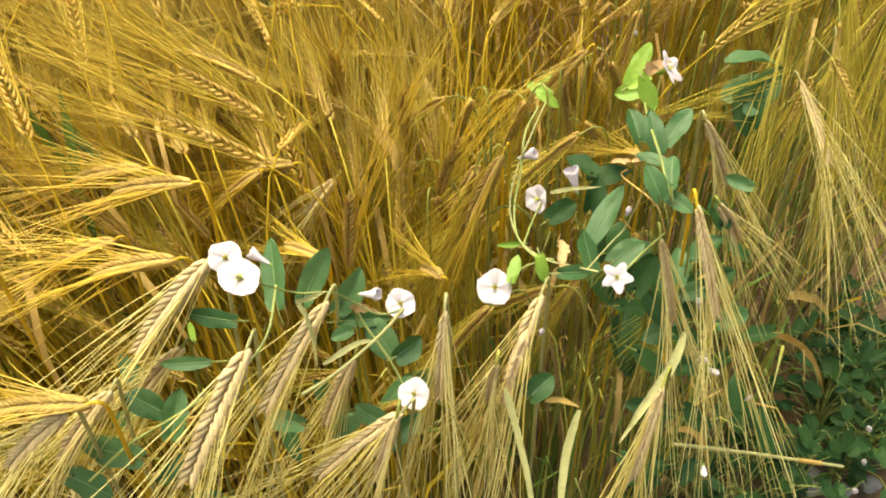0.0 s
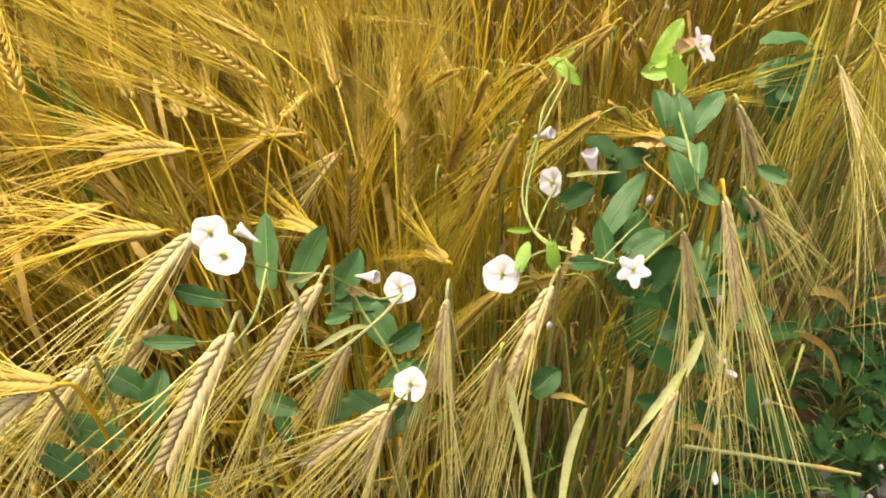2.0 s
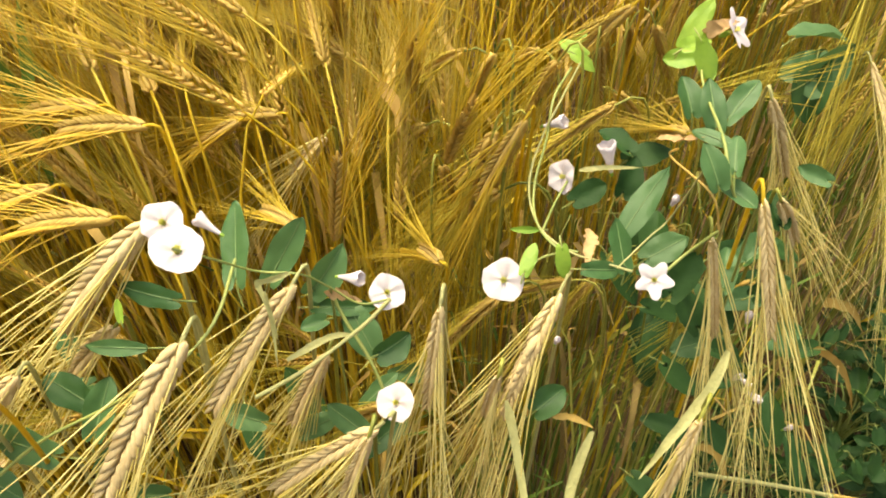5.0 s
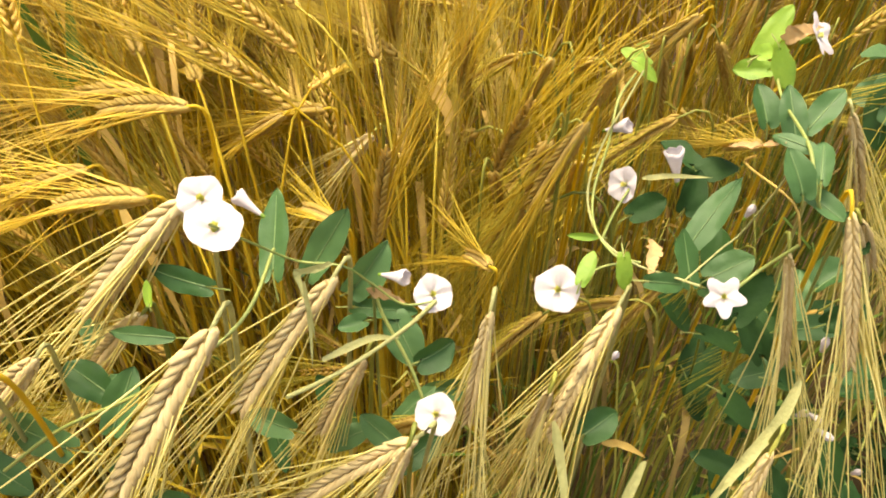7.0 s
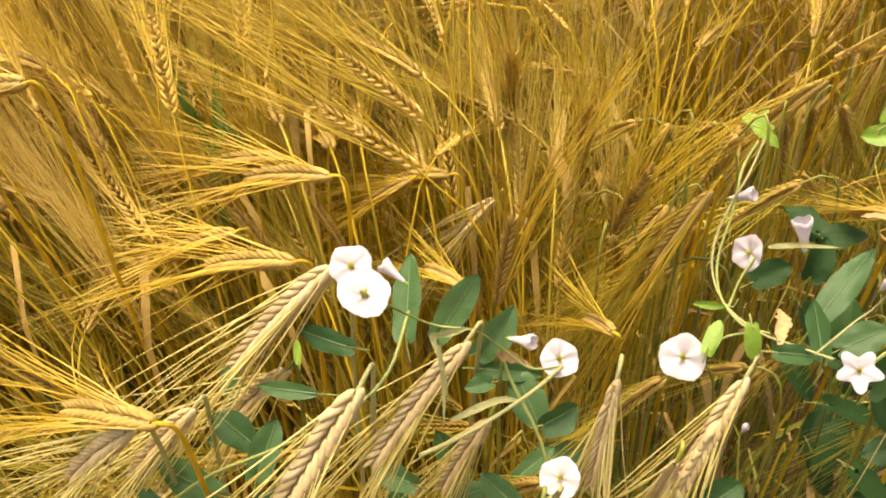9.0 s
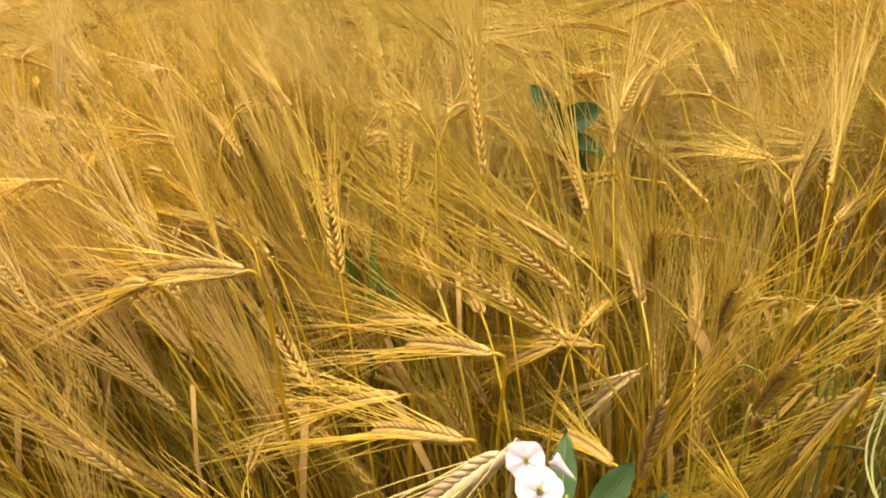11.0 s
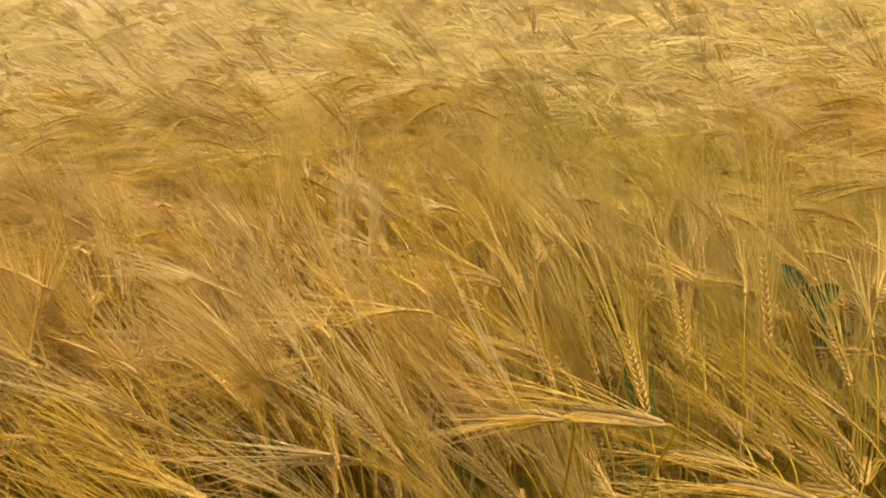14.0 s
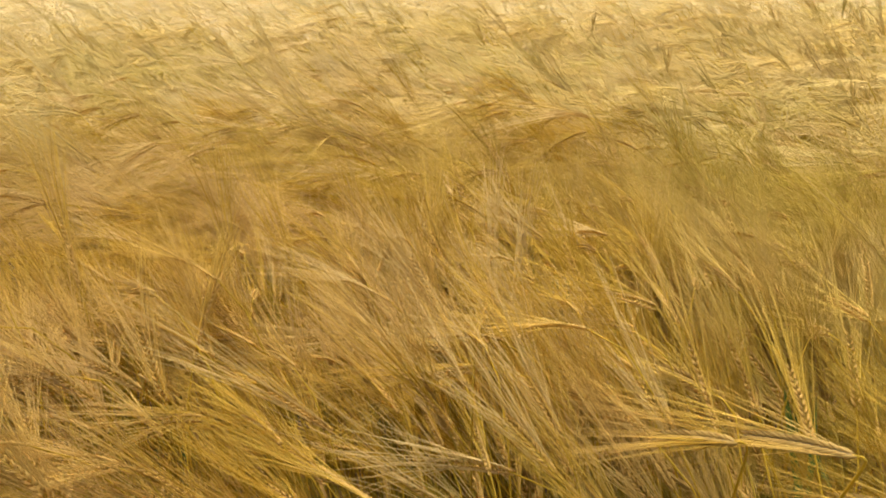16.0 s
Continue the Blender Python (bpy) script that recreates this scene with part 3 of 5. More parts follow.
def flower(plant, place, face, width, style):
    """A funnel of five joined petals with a yellowish throat and a green cup behind."""
    rng = np.random.default_rng(int(abs(place[0]) * 9e3 + place[1] * 7e3))
    n = unit(face)
    a = unit(np.cross(n, (0.3, 0.2, 1)))
    b = np.cross(n, a)
    c = local(plant, place)
    r = width / 2
    if style == "bud":
        rows = [(0.0, -1.3), (0.20, -0.9), (0.27, -0.35), (0.36, 0.15), (0.42, 0.5), (0.30, 0.9), (0.06, 1.15)]
    elif style == "rolled":
        rows = [(0.16, -1.5), (0.24, -1.0), (0.34, -0.4), (0.50, 0.2), (0.66, 0.6), (0.72, 0.85), (0.60, 0.95)]
    else:
        rows = [(0.05, -0.62), (0.075, -0.40), (0.12, -0.26), (0.22, -0.17), (0.42, -0.10), (0.66, -0.05), (0.88, -0.01), (1.0, -0.035)]
    k = 45
    spin = rng.uniform(0, 6)
    spread = style in ("open", "star")
    verts, quads, index = [], [], []
    for i, (q, h) in enumerate(rows):
        s = i / (len(rows) - 1)
        for j in range(k):
            t = 2 * math.pi * j / k
            lobe = math.cos(5 * t + spin)
            corner = math.cos(math.pi / 5) / math.cos((t + spin / 5) % (2 * math.pi / 5) - math.pi / 5) - 0.92
            q2 = q * (1 + (0.24 * lobe * s**2 if style == "star" else 0.45 * corner * s**3) + 0.035 * s * math.sin(3 * t + spin) + 0.012 * s * math.sin(13 * t))
            crease = 0.03 * math.sin(math.pi * s) * abs(math.sin(2.5 * t + spin / 2))
            wave = 0.06 * s * lobe + 0.06 * s * math.sin(2 * t + spin) + 0.02 * s**3 * math.cos(11 * t) - crease
            verts.append(c + (a * math.cos(t) + b * math.sin(t)) * q2 * r + n * (h + wave) * r)
        if i:
            o = i * k
            quads += [(o - k + j, o - k + (j + 1) % k, o + (j + 1) % k, o + j) for j in range(k)]
            index += [1 if spread and i < 3 else 0] * k
    label = {"bud": "closed white bud", "rolled": "rolled up cream flower"}.get(style, "white funnel flower")
    corolla = part("flower", (np.array(verts), tris_of(quads)), [PETAL, THROAT], plant, label, index + index)
    if spread:
        bits = []
        for j in range(5):
            t = 2 * math.pi * j / 5 + spin
            o = (a * math.cos(t) + b * math.sin(t)) * r
            bits.append(tube([c - n * r * 0.5 + o * 0.03, c - n * r * 0.15 + o * 0.06, c + n * r * 0.02 + o * 0.10], [0.0003, 0.0004, 0.0007], 5))
        part("throat", joined(bits), THROAT, corolla, "yellow-green stamens")
    back = c - n * r * (1.25 if style == "bud" else 1.5 if style == "rolled" else 0.8)
    part("calyx", tube([back - n * r * 0.35, back - n * r * 0.1, back + n * r * 0.25], [0.0008, r * 0.17, r * 0.14], 7), YOUNG, corolla, "green cup")
    return corolla


def leaf(plant, place, way, face, length, width, mat):
    """An arrow-shaped leaf with two small lobes at its base and a folded midrib."""
    rng = np.random.default_rng(int(abs(place[0]) * 9e3 + place[1] * 7e3 + place[2] * 5e3))
    w, n = unit(way), unit(face)
    side = np.cross(n, w)
    c = local(plant, place) - w * length * 0.5
    curl, twist, arch = rng.uniform(-0.12, 0.30), rng.normal(0, 0.35), rng.uniform(-0.25, 0.35)
    fold = rng.uniform(0.20, 0.60)
    slim = width < length * 0.3
    shape = [(-0.12, 0.30), (-0.09, 0.62), (0.0, 0.78), (0.10, 0.84), (0.24, 0.93), (0.40, 1.0), (0.56, 0.97), (0.70, 0.85), (0.82, 0.66), (0.91, 0.43), (0.97, 0.2), (1.0, 0.0)]
    if slim:
        shape = [(-0.03, 0.0), (0.0, 0.4), (0.12, 0.7), (0.3, 0.95), (0.5, 1.0), (0.7, 0.8), (0.86, 0.48), (1.0, 0.0)]
    verts, quads, rib = [], [], []
    for i, (s, q) in enumerate(shape):
        turn = twist * (s - 0.3)
        across = side * math.cos(turn) + n * math.sin(turn)
        for e in (-1, -0.66, -0.33, 0, 0.33, 0.66, 1):
            lift = (abs(e) * fold - arch * e * e) * q * width * 0.5 - curl * length * s * s + 0.05 * width * abs(e) * math.sin(11 * s + 4 * e + 9 * twist)
            back = -0.10 * length * (abs(e) - 0.6) if s < 0 and not slim else 0
            notch = 0.13 * length * max(0, 1 - abs(e) * 2.2) if s < 0 and not slim else 0
            verts.append(c + w * (s * length + back + notch) + across * e * q * width * 0.5 + n * lift)
        if 0 <= s < 0.95:
            rib.append(verts[-4] + n * 0.0002)
        if i:
            o = 7 * i
            quads += [(o - 7 + j, o - 6 + j, o + 1 + j, o + j) for j in range(6)]
    blade_part = part("leaf", (np.array(verts), tris_of(quads)), mat, plant, "fresh yellow-green leaf" if mat is YOUNG else "")
    if mat is LEAF and length > 0.02:
        part("midrib", tube(rib, np.linspace(0.0005, 0.0002, len(rib)), 4), MIDRIB, blade_part, "pale midrib")
    stalk = [c - w * length * 0.35 - n * length * 0.16, c - w * length * 0.18 - n * length * 0.05, c - w * length * 0.02]
    part("petiole", tube(stalk, [0.0005, 0.0005, 0.0005], 4), VINE, blade_part)
    return blade_part


def smooth_line(points, k=5):
    """Points along a soft curve through the given ones."""
    p = np.asarray(points, float)
    p = np.concatenate([[2 * p[0] - p[1]], p, [2 * p[-1] - p[-2]]])
    out = []
    for i in range(1, len(p) - 2):
        for t in np.linspace(0, 1, k, endpoint=False):
            out.append(0.5 * (2 * p[i] + (p[i + 1] - p[i - 1]) * t + (2 * p[i - 1] - 5 * p[i] + 4 * p[i + 1] - p[i + 2]) * t * t + (3 * p[i] - p[i - 1] - 3 * p[i + 1] + p[i + 2]) * t**3))
    return np.array(out + [p[-2]])


def vine(plant, points, radius, mat):
    line = smooth_line(points) - np.array(plant.location)
    part("vine", tube(line, np.full(len(line), radius), 6), mat, plant, "twining stem")


def blade_leaf(label, points, width, side, mat):
    line = smooth_line(points, 7 if mat is WITHERED else 4)
    origin = line[0]
    verts, tri = blade(line - origin, width, side, 0.35)
    rough = 0.07 if mat is WITHERED else 0.05 if mat is DRY else 0.03
    verts = verts + np.random.default_rng(int(abs(origin[0]) * 9e3)).normal(0, rough * width, verts.shape)
    ob = new("dry_leaf", mesh_of("dry_leaf", verts, tri, mat))
    ob.location = origin
    tagged(ob, label, "leaf", "dry leaves")


def straw_stick(points):
    line = smooth_line(points, 4)
    stick = thing("straw", "pale broken straw lying across weeds", "straw", at=line[0])
    part("stalk", tube(line - line[0], np.full(len(line), 0.0017), 7), PALE_BLADE, stick)
    part("node", tube([line[6] - line[0], line[7] - line[0]], [0.0024, 0.0024], 7), DRY, stick)


def stone(place, size):
    bm = bmesh.new()
    bmesh.ops.create_icosphere(bm, subdivisions=2, radius=size)
    for v in bm.verts:
        v.co = v.co * (1 + 0.3 * noise.noise(v.co * 60 + Vector(place))) * 1.0
        v.co.z *= 0.6
    me = bpy.data.meshes.new("stone")
    bm.to_mesh(me)
    bm.free()
    me.materials.append(STONE)
    ob = new("stone", me)
    ob.location = place
    tagged(ob, "small grey field stone on dark soil", "stone", "stones at the field edge")


def ground_weed(place, count, size, seed):
    """A low weed: leaves on short stalks from one root."""
    rng = np.random.default_rng(seed)
    weed = thing("weed", "low dark green broad-leaved weed on the soil", "weed", "weeds at the field edge", at=place)
    for _ in range(count):
        a, reach, high = rng.uniform(0, 6.28), rng.uniform(0.01, 0.10), rng.uniform(0.03, 0.20)
        tip = np.array([math.cos(a) * reach, math.sin(a) * reach, high])
        way = unit((math.cos(a + rng.normal(0, 0.6)), math.sin(a + rng.normal(0, 0.6)), rng.uniform(-0.3, 0.5)))
        face = unit(np.array([0, -0.3, 1.0]) + rng.normal(0, 0.35, 3))
        face = unit(face - way * (face @ way))
        made = leaf(weed, tip + way * size * 0.5 + np.array(place), way, face, size * rng.uniform(0.5, 1.0), size * rng.uniform(0.4, 0.65), SHADED_LEAF)
        part("stem", tube(bezier((0, 0, -0.02), (0, 0, high * 0.6), tip - way * 0.02, tip, 5), np.full(5, 0.0011), 4), VINE, weed)


hero_plant((0.155, 0.813, -0.010), (0.231, 0.754, 0.852), (-0.669, -0.295, -0.682), 0.085, 0.20, PALE, 0.95)
hero_plant((0.199, 0.761, -0.010), (0.270, 0.707, 0.836), (-0.416, -0.519, -0.747), 0.085, 0.20, PALE, 1.05)
hero_plant((0.236, 0.831, -0.010), (0.292, 0.762, 0.818), (-0.490, -0.406, -0.771), 0.085, 0.19, PALE, 0.85)
hero_plant((0.335, 0.877, -0.010), (0.357, 0.792, 0.789), (-0.067, -0.146, -0.987), 0.075, 0.20, PALE, 0.62)
hero_plant((0.406, 0.913, -0.010), (0.412, 0.831, 0.772), (-0.255, -0.401, -0.880), 0.080, 0.20, PALE, 0.9)
hero_plant((0.292, 0.811, -0.010), (0.341, 0.731, 0.764), (-0.699, -0.160, -0.697), 0.085, 0.19, PALE, 0.75)
hero_plant((0.528, 0.952, -0.010), (0.503, 0.869, 0.831), (0.345, -0.239, -0.908), 0.080, 0.22, RIPE, 0.62)
hero_plant((0.506, 0.960, -0.010), (0.486, 0.873, 0.797), (0.290, -0.090, -0.953), 0.070, 0.19, GREEN, 0.5)
hero_plant((0.106, 1.005, -0.010), (0.172, 0.929, 0.770), (-0.815, 0.059, -0.576), 0.060, 0.18, GOLD)
hero_plant((0.224, 0.956, -0.010), (0.261, 0.876, 0.732), (0.145, -0.069, 0.987), 0.075, 0.20, GOLD)
hero_plant((0.183, 1.016, -0.010), (0.234, 0.933, 0.767), (-0.618, 0.114, -0.778), 0.055, 0.15, GREEN)
hero_plant((0.404, 1.179, -0.010), (0.417, 1.082, 0.813), (-0.501, 0.388, -0.774), 0.070, 0.19, GOLD)
hero_plant((0.542, 1.099, -0.010), (0.517, 1.007, 0.802), (0.442, 0.181, -0.879), 0.070, 0.18, PALE, 0.7)
hero_plant((0.662, 1.298, -0.010), (0.630, 1.223, 0.714), (0.480, -0.613, -0.628), 0.086, 0.22, PALE, 0.65)
hero_plant((0.708, 1.406, -0.010), (0.679, 1.331, 0.708), (0.200, -0.577, -0.792), 0.081, 0.22, PALE, 0.65)
hero_plant((0.562, 1.040, -0.010), (0.531, 0.947, 0.771), (0.473, 0.319, -0.821), 0.050, 0.13, GREEN)
hero_plant((0.514, 0.872, -0.010), (0.495, 0.790, 0.748), (-0.114, -0.303, -0.946), 0.075, 0.15, GREEN, 0.6)
hero_plant((0.306, 0.945, -0.010), (0.342, 0.844, 0.767), (-0.487, 0.724, -0.489), 0.050, 0.15, GOLD)
hero_plant((0.189, 0.945, -0.010), (0.248, 0.855, 0.758), (-0.737, 0.582, -0.344), 0.065, 0.18, GOLD)
hero_plant((0.115, 0.715, -0.010), (0.206, 0.660, 0.840), (-0.937, 0.101, -0.334), 0.080, 0.19, GOLD)
hero_plant((0.093, 0.711, -0.010), (0.183, 0.662, 0.820), (-0.750, -0.076, -0.657), 0.080, 0.19, PALE)
hero_plant((0.137, 1.021, -0.010), (0.199, 0.936, 0.777), (-0.845, 0.370, -0.386), 0.070, 0.19, GOLD)
hero_plant((0.374, 0.870, -0.010), (0.392, 0.778, 0.763), (-0.141, 0.161, -0.977), 0.050, 0.18, GREEN, 0.6)
hero_plant((0.299, 0.799, -0.010), (0.344, 0.719, 0.777), (-0.280, -0.044, -0.959), 0.070, 0.17, GREEN, 0.6)
hero_plant((0.098, 0.907, -0.010), (0.176, 0.835, 0.836), (-0.949, 0.197, -0.246), 0.080, 0.20, GOLD)
hero_plant((0.113, 0.835, -0.010), (0.196, 0.769, 0.832), (-0.932, 0.142, -0.332), 0.080, 0.22, GOLD)
hero_plant((0.349, 1.012, -0.010), (0.371, 0.922, 0.816), (-0.393, 0.055, -0.918), 0.070, 0.20, GOLD)
hero_plant((0.476, 1.073, -0.010), (0.468, 0.968, 0.794), (-0.232, 0.832, -0.504), 0.060, 0.20, GOLD)
hero_plant((-0.022, 0.802, -0.010), (0.073, 0.753, 0.917), (-0.983, 0.038, -0.180), 0.080, 0.20, GOLD)
hero_plant((-0.074, 0.819, -0.010), (-0.007, 0.740, 0.893), (-0.905, 0.195, -0.378), 0.090, 0.20, GOLD)
hero_plant((0.091, 0.735, -0.010), (0.182, 0.694, 0.796), (-0.660, -0.193, -0.726), 0.080, 0.20, PALE)
hero_plant((0.033, 0.867, -0.010), (0.120, 0.808, 0.799), (-0.903, 0.027, -0.428), 0.080, 0.20, GOLD)
hero_plant((0.024, 0.949, -0.010), (0.105, 0.881, 0.803), (-0.959, 0.146, -0.244), 0.080, 0.20, GOLD)
hero_plant((0.042, 1.047, -0.010), (0.114, 0.969, 0.772), (-0.946, 0.279, -0.167), 0.080, 0.20, GOLD)
hero_plant((0.128, 1.029, -0.010), (0.189, 0.941, 0.762), (-0.795, 0.501, -0.343), 0.075, 0.20, GOLD)
hero_plant((0.005, 1.068, -0.010), (0.079, 0.990, 0.760), (-0.918, 0.380, -0.109), 0.080, 0.20, GOLD)
hero_plant((0.166, 1.134, -0.010), (0.199, 1.060, 0.759), (0.156, -0.430, 0.889), 0.080, 0.22, GOLD)
hero_plant((0.290, 1.066, -0.010), (0.307, 0.985, 0.721), (0.253, -0.269, 0.930), 0.080, 0.20, GOLD)
hero_plant((0.348, 1.039, -0.010), (0.365, 0.942, 0.789), (-0.280, 0.361, -0.889), 0.075, 0.20, GOLD)
hero_plant((0.240, 1.113, -0.010), (0.263, 1.035, 0.742), (0.189, -0.421, 0.887), 0.080, 0.22, GOLD)
hero_plant((0.121, 0.794, -0.010), (0.203, 0.737, 0.787), (-0.682, -0.027, -0.731), 0.075, 0.19, GREEN)
hero_plant((0.242, 0.857, -0.010), (0.294, 0.780, 0.741), (-0.402, -0.105, -0.909), 0.075, 0.19, GREEN)
weedL = bindweed((0.33, 0.90, 0.0), "field bindweed with white flowers climbing through barley stems")
weedR = bindweed((0.50, 0.98, 0.0), "field bindweed with dense green leaves and white flowers on barley")
weedB = bindweed((0.62, 1.20, 0.0), "broad-leaved bindweed shoot among the barley stems")
weedC = bindweed((0.06, 1.15, 0.0), "green bindweed shoot showing between golden ears")
flower(weedL, (0.2653, 0.730, 0.8702), (0.327, -0.186, 0.927), 0.0218, 'open')
flower(weedL, (0.2523, 0.741, 0.8712), (0.137, -0.552, 0.822), 0.0185, 'open')
flower(weedL, (0.2645, 0.752, 0.863), (-0.89, 0.13, 0.43), 0.0100, 'rolled')
flower(weedL, (0.327, 0.797, 0.788), (0.284, -0.494, 0.822), 0.0195, 'open')
flower(weedR, (0.381, 0.835, 0.773), (-0.067, -0.681, 0.729), 0.0245, 'open')
flower(weedL, (0.341, 0.762, 0.742), (-0.023, -0.506, 0.862), 0.0210, 'open')
flower(weedL, (0.308, 0.797, 0.793), (0.93, -0.15, 0.34), 0.0120, 'rolled')
flower(weedR, (0.460, 0.845, 0.787), (-0.070, -0.711, 0.700), 0.0175, 'star')
flower(weedR, (0.398, 0.914, 0.787), (-0.594, -0.680, 0.430), 0.0210, 'open')
flower(weedR, (0.423, 0.921, 0.804), (-0.30, 0.10, 0.95), 0.0160, 'rolled')
flower(weedR, (0.389, 0.935, 0.810), (0.80, -0.20, 0.56), 0.0125, 'rolled')
flower(weedR, (0.482, 0.993, 0.856), (0.758, -0.161, 0.632), 0.0220, 'star')
flower(weedR, (0.462, 0.877, 0.816), (0.128, -0.307, 0.943), 0.0100, 'bud')
flower(weedR, (0.518, 0.865, 0.751), (-0.085, -0.098, 0.992), 0.0110, 'bud')
flower(weedR, (0.417, 0.801, 0.774), (0.144, -0.255, 0.956), 0.0080, 'bud')
flower(weedR, (0.541, 0.805, 0.639), (-0.086, -0.896, 0.435), 0.0120, 'bud')
flower(weedB, (0.539, 0.902, 0.648), (0.287, -0.299, 0.910), 0.0120, 'bud')
flower(weedB, (0.580, 0.888, 0.623), (0.235, -0.266, 0.935), 0.0100, 'bud')
flower(weedB, (0.805, 1.107, 0.308), (-0.328, -0.248, 0.912), 0.0160, 'bud')
flower(weedB, (0.804, 1.078, 0.279), (-0.323, -0.220, 0.921), 0.0140, 'bud')
flower(weedB, (0.778, 1.021, 0.301), (-0.147, -0.322, 0.935), 0.0160, 'bud')
flower(weedR, (0.456, 1.070, 0.839), (-0.074, -0.622, 0.780), 0.0080, 'bud')
leaf(weedL, (0.243, 0.798, 0.803), (-0.296, 0.803, 0.518), (-0.175, -0.579, 0.797), 0.0422, 0.0175, LEAF)
leaf(weedL, (0.271, 0.801, 0.802), (0.368, 0.509, 0.778), (0.110, -0.855, 0.507), 0.0386, 0.0165, LEAF)
leaf(weedL, (0.290, 0.806, 0.784), (0.517, 0.474, 0.713), (0.478, -0.851, 0.219), 0.0294, 0.0189, LEAF)
leaf(weedL, (0.227, 0.741, 0.817), (-0.973, -0.162, 0.164), (0.229, -0.759, 0.610), 0.0277, 0.0119, LEAF)
leaf(weedL, (0.213, 0.723, 0.793), (-0.949, -0.307, 0.067), (0.252, -0.618, 0.745), 0.0323, 0.0087, LEAF)
leaf(weedL, (0.182, 0.712, 0.761), (-0.933, 0.155, 0.325), (0.185, -0.568, 0.802), 0.0244, 0.0169, LEAF)
leaf(weedL, (0.208, 0.707, 0.765), (-0.032, 0.815, 0.578), (0.294, -0.545, 0.785), 0.0285, 0.0155, LEAF)
leaf(weedL, (0.162, 0.686, 0.740), (-0.998, 0.039, -0.057), (-0.067, -0.720, 0.691), 0.0441, 0.0191, LEAF)
leaf(weedL, (0.157, 0.669, 0.724), (0.926, -0.127, -0.355), (0.141, -0.757, 0.638), 0.0278, 0.0192, LEAF)
leaf(weedL, (0.301, 0.801, 0.762), (0.906, 0.391, -0.164), (0.351, -0.476, 0.806), 0.0318, 0.0107, LEAF)
leaf(weedL, (0.314, 0.792, 0.751), (0.645, -0.505, -0.574), (0.133, -0.665, 0.735), 0.0265, 0.0200, LEAF)
leaf(weedL, (0.332, 0.791, 0.752), (0.693, 0.699, 0.176), (0.513, -0.650, 0.561), 0.0210, 0.0165, LEAF)
leaf(weedL, (0.289, 0.781, 0.767), (-0.742, -0.670, 0.022), (0.294, -0.295, 0.909), 0.0137, 0.0097, LEAF)
leaf(weedR, (0.447, 0.893, 0.797), (0.343, 0.675, 0.653), (-0.160, -0.643, 0.749), 0.0558, 0.0156, LEAF)
leaf(weedR, (0.439, 0.865, 0.790), (-0.352, 0.675, 0.649), (0.638, -0.335, 0.694), 0.0274, 0.0165, LEAF)
leaf(weedR, (0.434, 0.846, 0.786), (0.934, 0.340, -0.105), (0.306, -0.615, 0.726), 0.0213, 0.0104, LEAF)
leaf(weedR, (0.474, 0.869, 0.850), (-0.432, 0.378, 0.819), (0.302, -0.795, 0.526), 0.0213, 0.0136, LEAF)
leaf(weedR, (0.472, 0.890, 0.852), (-0.945, 0.261, 0.197), (0.034, -0.522, 0.852), 0.0207, 0.0079, LEAF)
leaf(weedR, (0.474, 0.942, 0.837), (-0.328, 0.592, 0.736), (-0.048, -0.789, 0.613), 0.0287, 0.0142, LEAF)
leaf(weedR, (0.484, 0.882, 0.851), (-0.069, 0.914, 0.401), (-0.261, -0.404, 0.877), 0.0236, 0.0102, LEAF)
leaf(weedR, (0.491, 0.951, 0.836), (0.451, 0.795, 0.405), (-0.142, -0.384, 0.912), 0.0304, 0.0143, LEAF)
leaf(weedR, (0.462, 0.967, 0.824), (-0.342, 0.640, 0.688), (0.231, -0.653, 0.721), 0.0244, 0.0151, LEAF)
leaf(weedR, (0.491, 0.869, 0.834), (0.869, -0.459, -0.185), (-0.008, -0.388, 0.922), 0.0205, 0.0115, LEAF)
leaf(weedR, (0.529, 0.905, 0.828), (-0.941, 0.312, 0.132), (-0.175, -0.782, 0.599), 0.0168, 0.0095, LEAF)
leaf(weedR, (0.412, 0.842, 0.788), (0.295, -0.487, -0.822), (0.290, -0.774, 0.563), 0.0179, 0.0087, YOUNG)
leaf(weedR, (0.393, 0.845, 0.785), (0.112, 0.889, 0.445), (0.010, -0.449, 0.894), 0.0182, 0.0086, YOUNG)
leaf(weedR, (0.386, 0.861, 0.789), (-0.922, -0.365, 0.133), (0.368, -0.710, 0.600), 0.0171, 0.0044, YOUNG)
leaf(weedR, (0.456, 1.038, 0.803), (-0.982, -0.087, -0.168), (-0.080, -0.615, 0.785), 0.0224, 0.0146, YOUNG)
leaf(weedR, (0.461, 1.021, 0.843), (0.370, 0.481, 0.795), (-0.074, -0.838, 0.541), 0.0318, 0.0135, YOUNG)
leaf(weedR, (0.469, 0.994, 0.831), (0.433, -0.380, -0.818), (0.516, -0.639, 0.570), 0.0249, 0.0154, YOUNG)
leaf(weedR, (0.463, 1.012, 0.831), (0.776, 0.630, 0.040), (0.144, -0.238, 0.961), 0.0200, 0.0128, YOUNG)
leaf(weedR, (0.380, 1.062, 0.785), (-0.937, 0.172, 0.305), (0.165, -0.551, 0.818), 0.0213, 0.0114, YOUNG)
leaf(weedR, (0.393, 1.055, 0.780), (0.892, -0.037, -0.450), (0.412, -0.338, 0.846), 0.0203, 0.0130, YOUNG)
leaf(weedR, (0.381, 1.111, 0.764), (0.358, 0.595, 0.720), (-0.025, -0.765, 0.644), 0.0180, 0.0104, YOUNG)
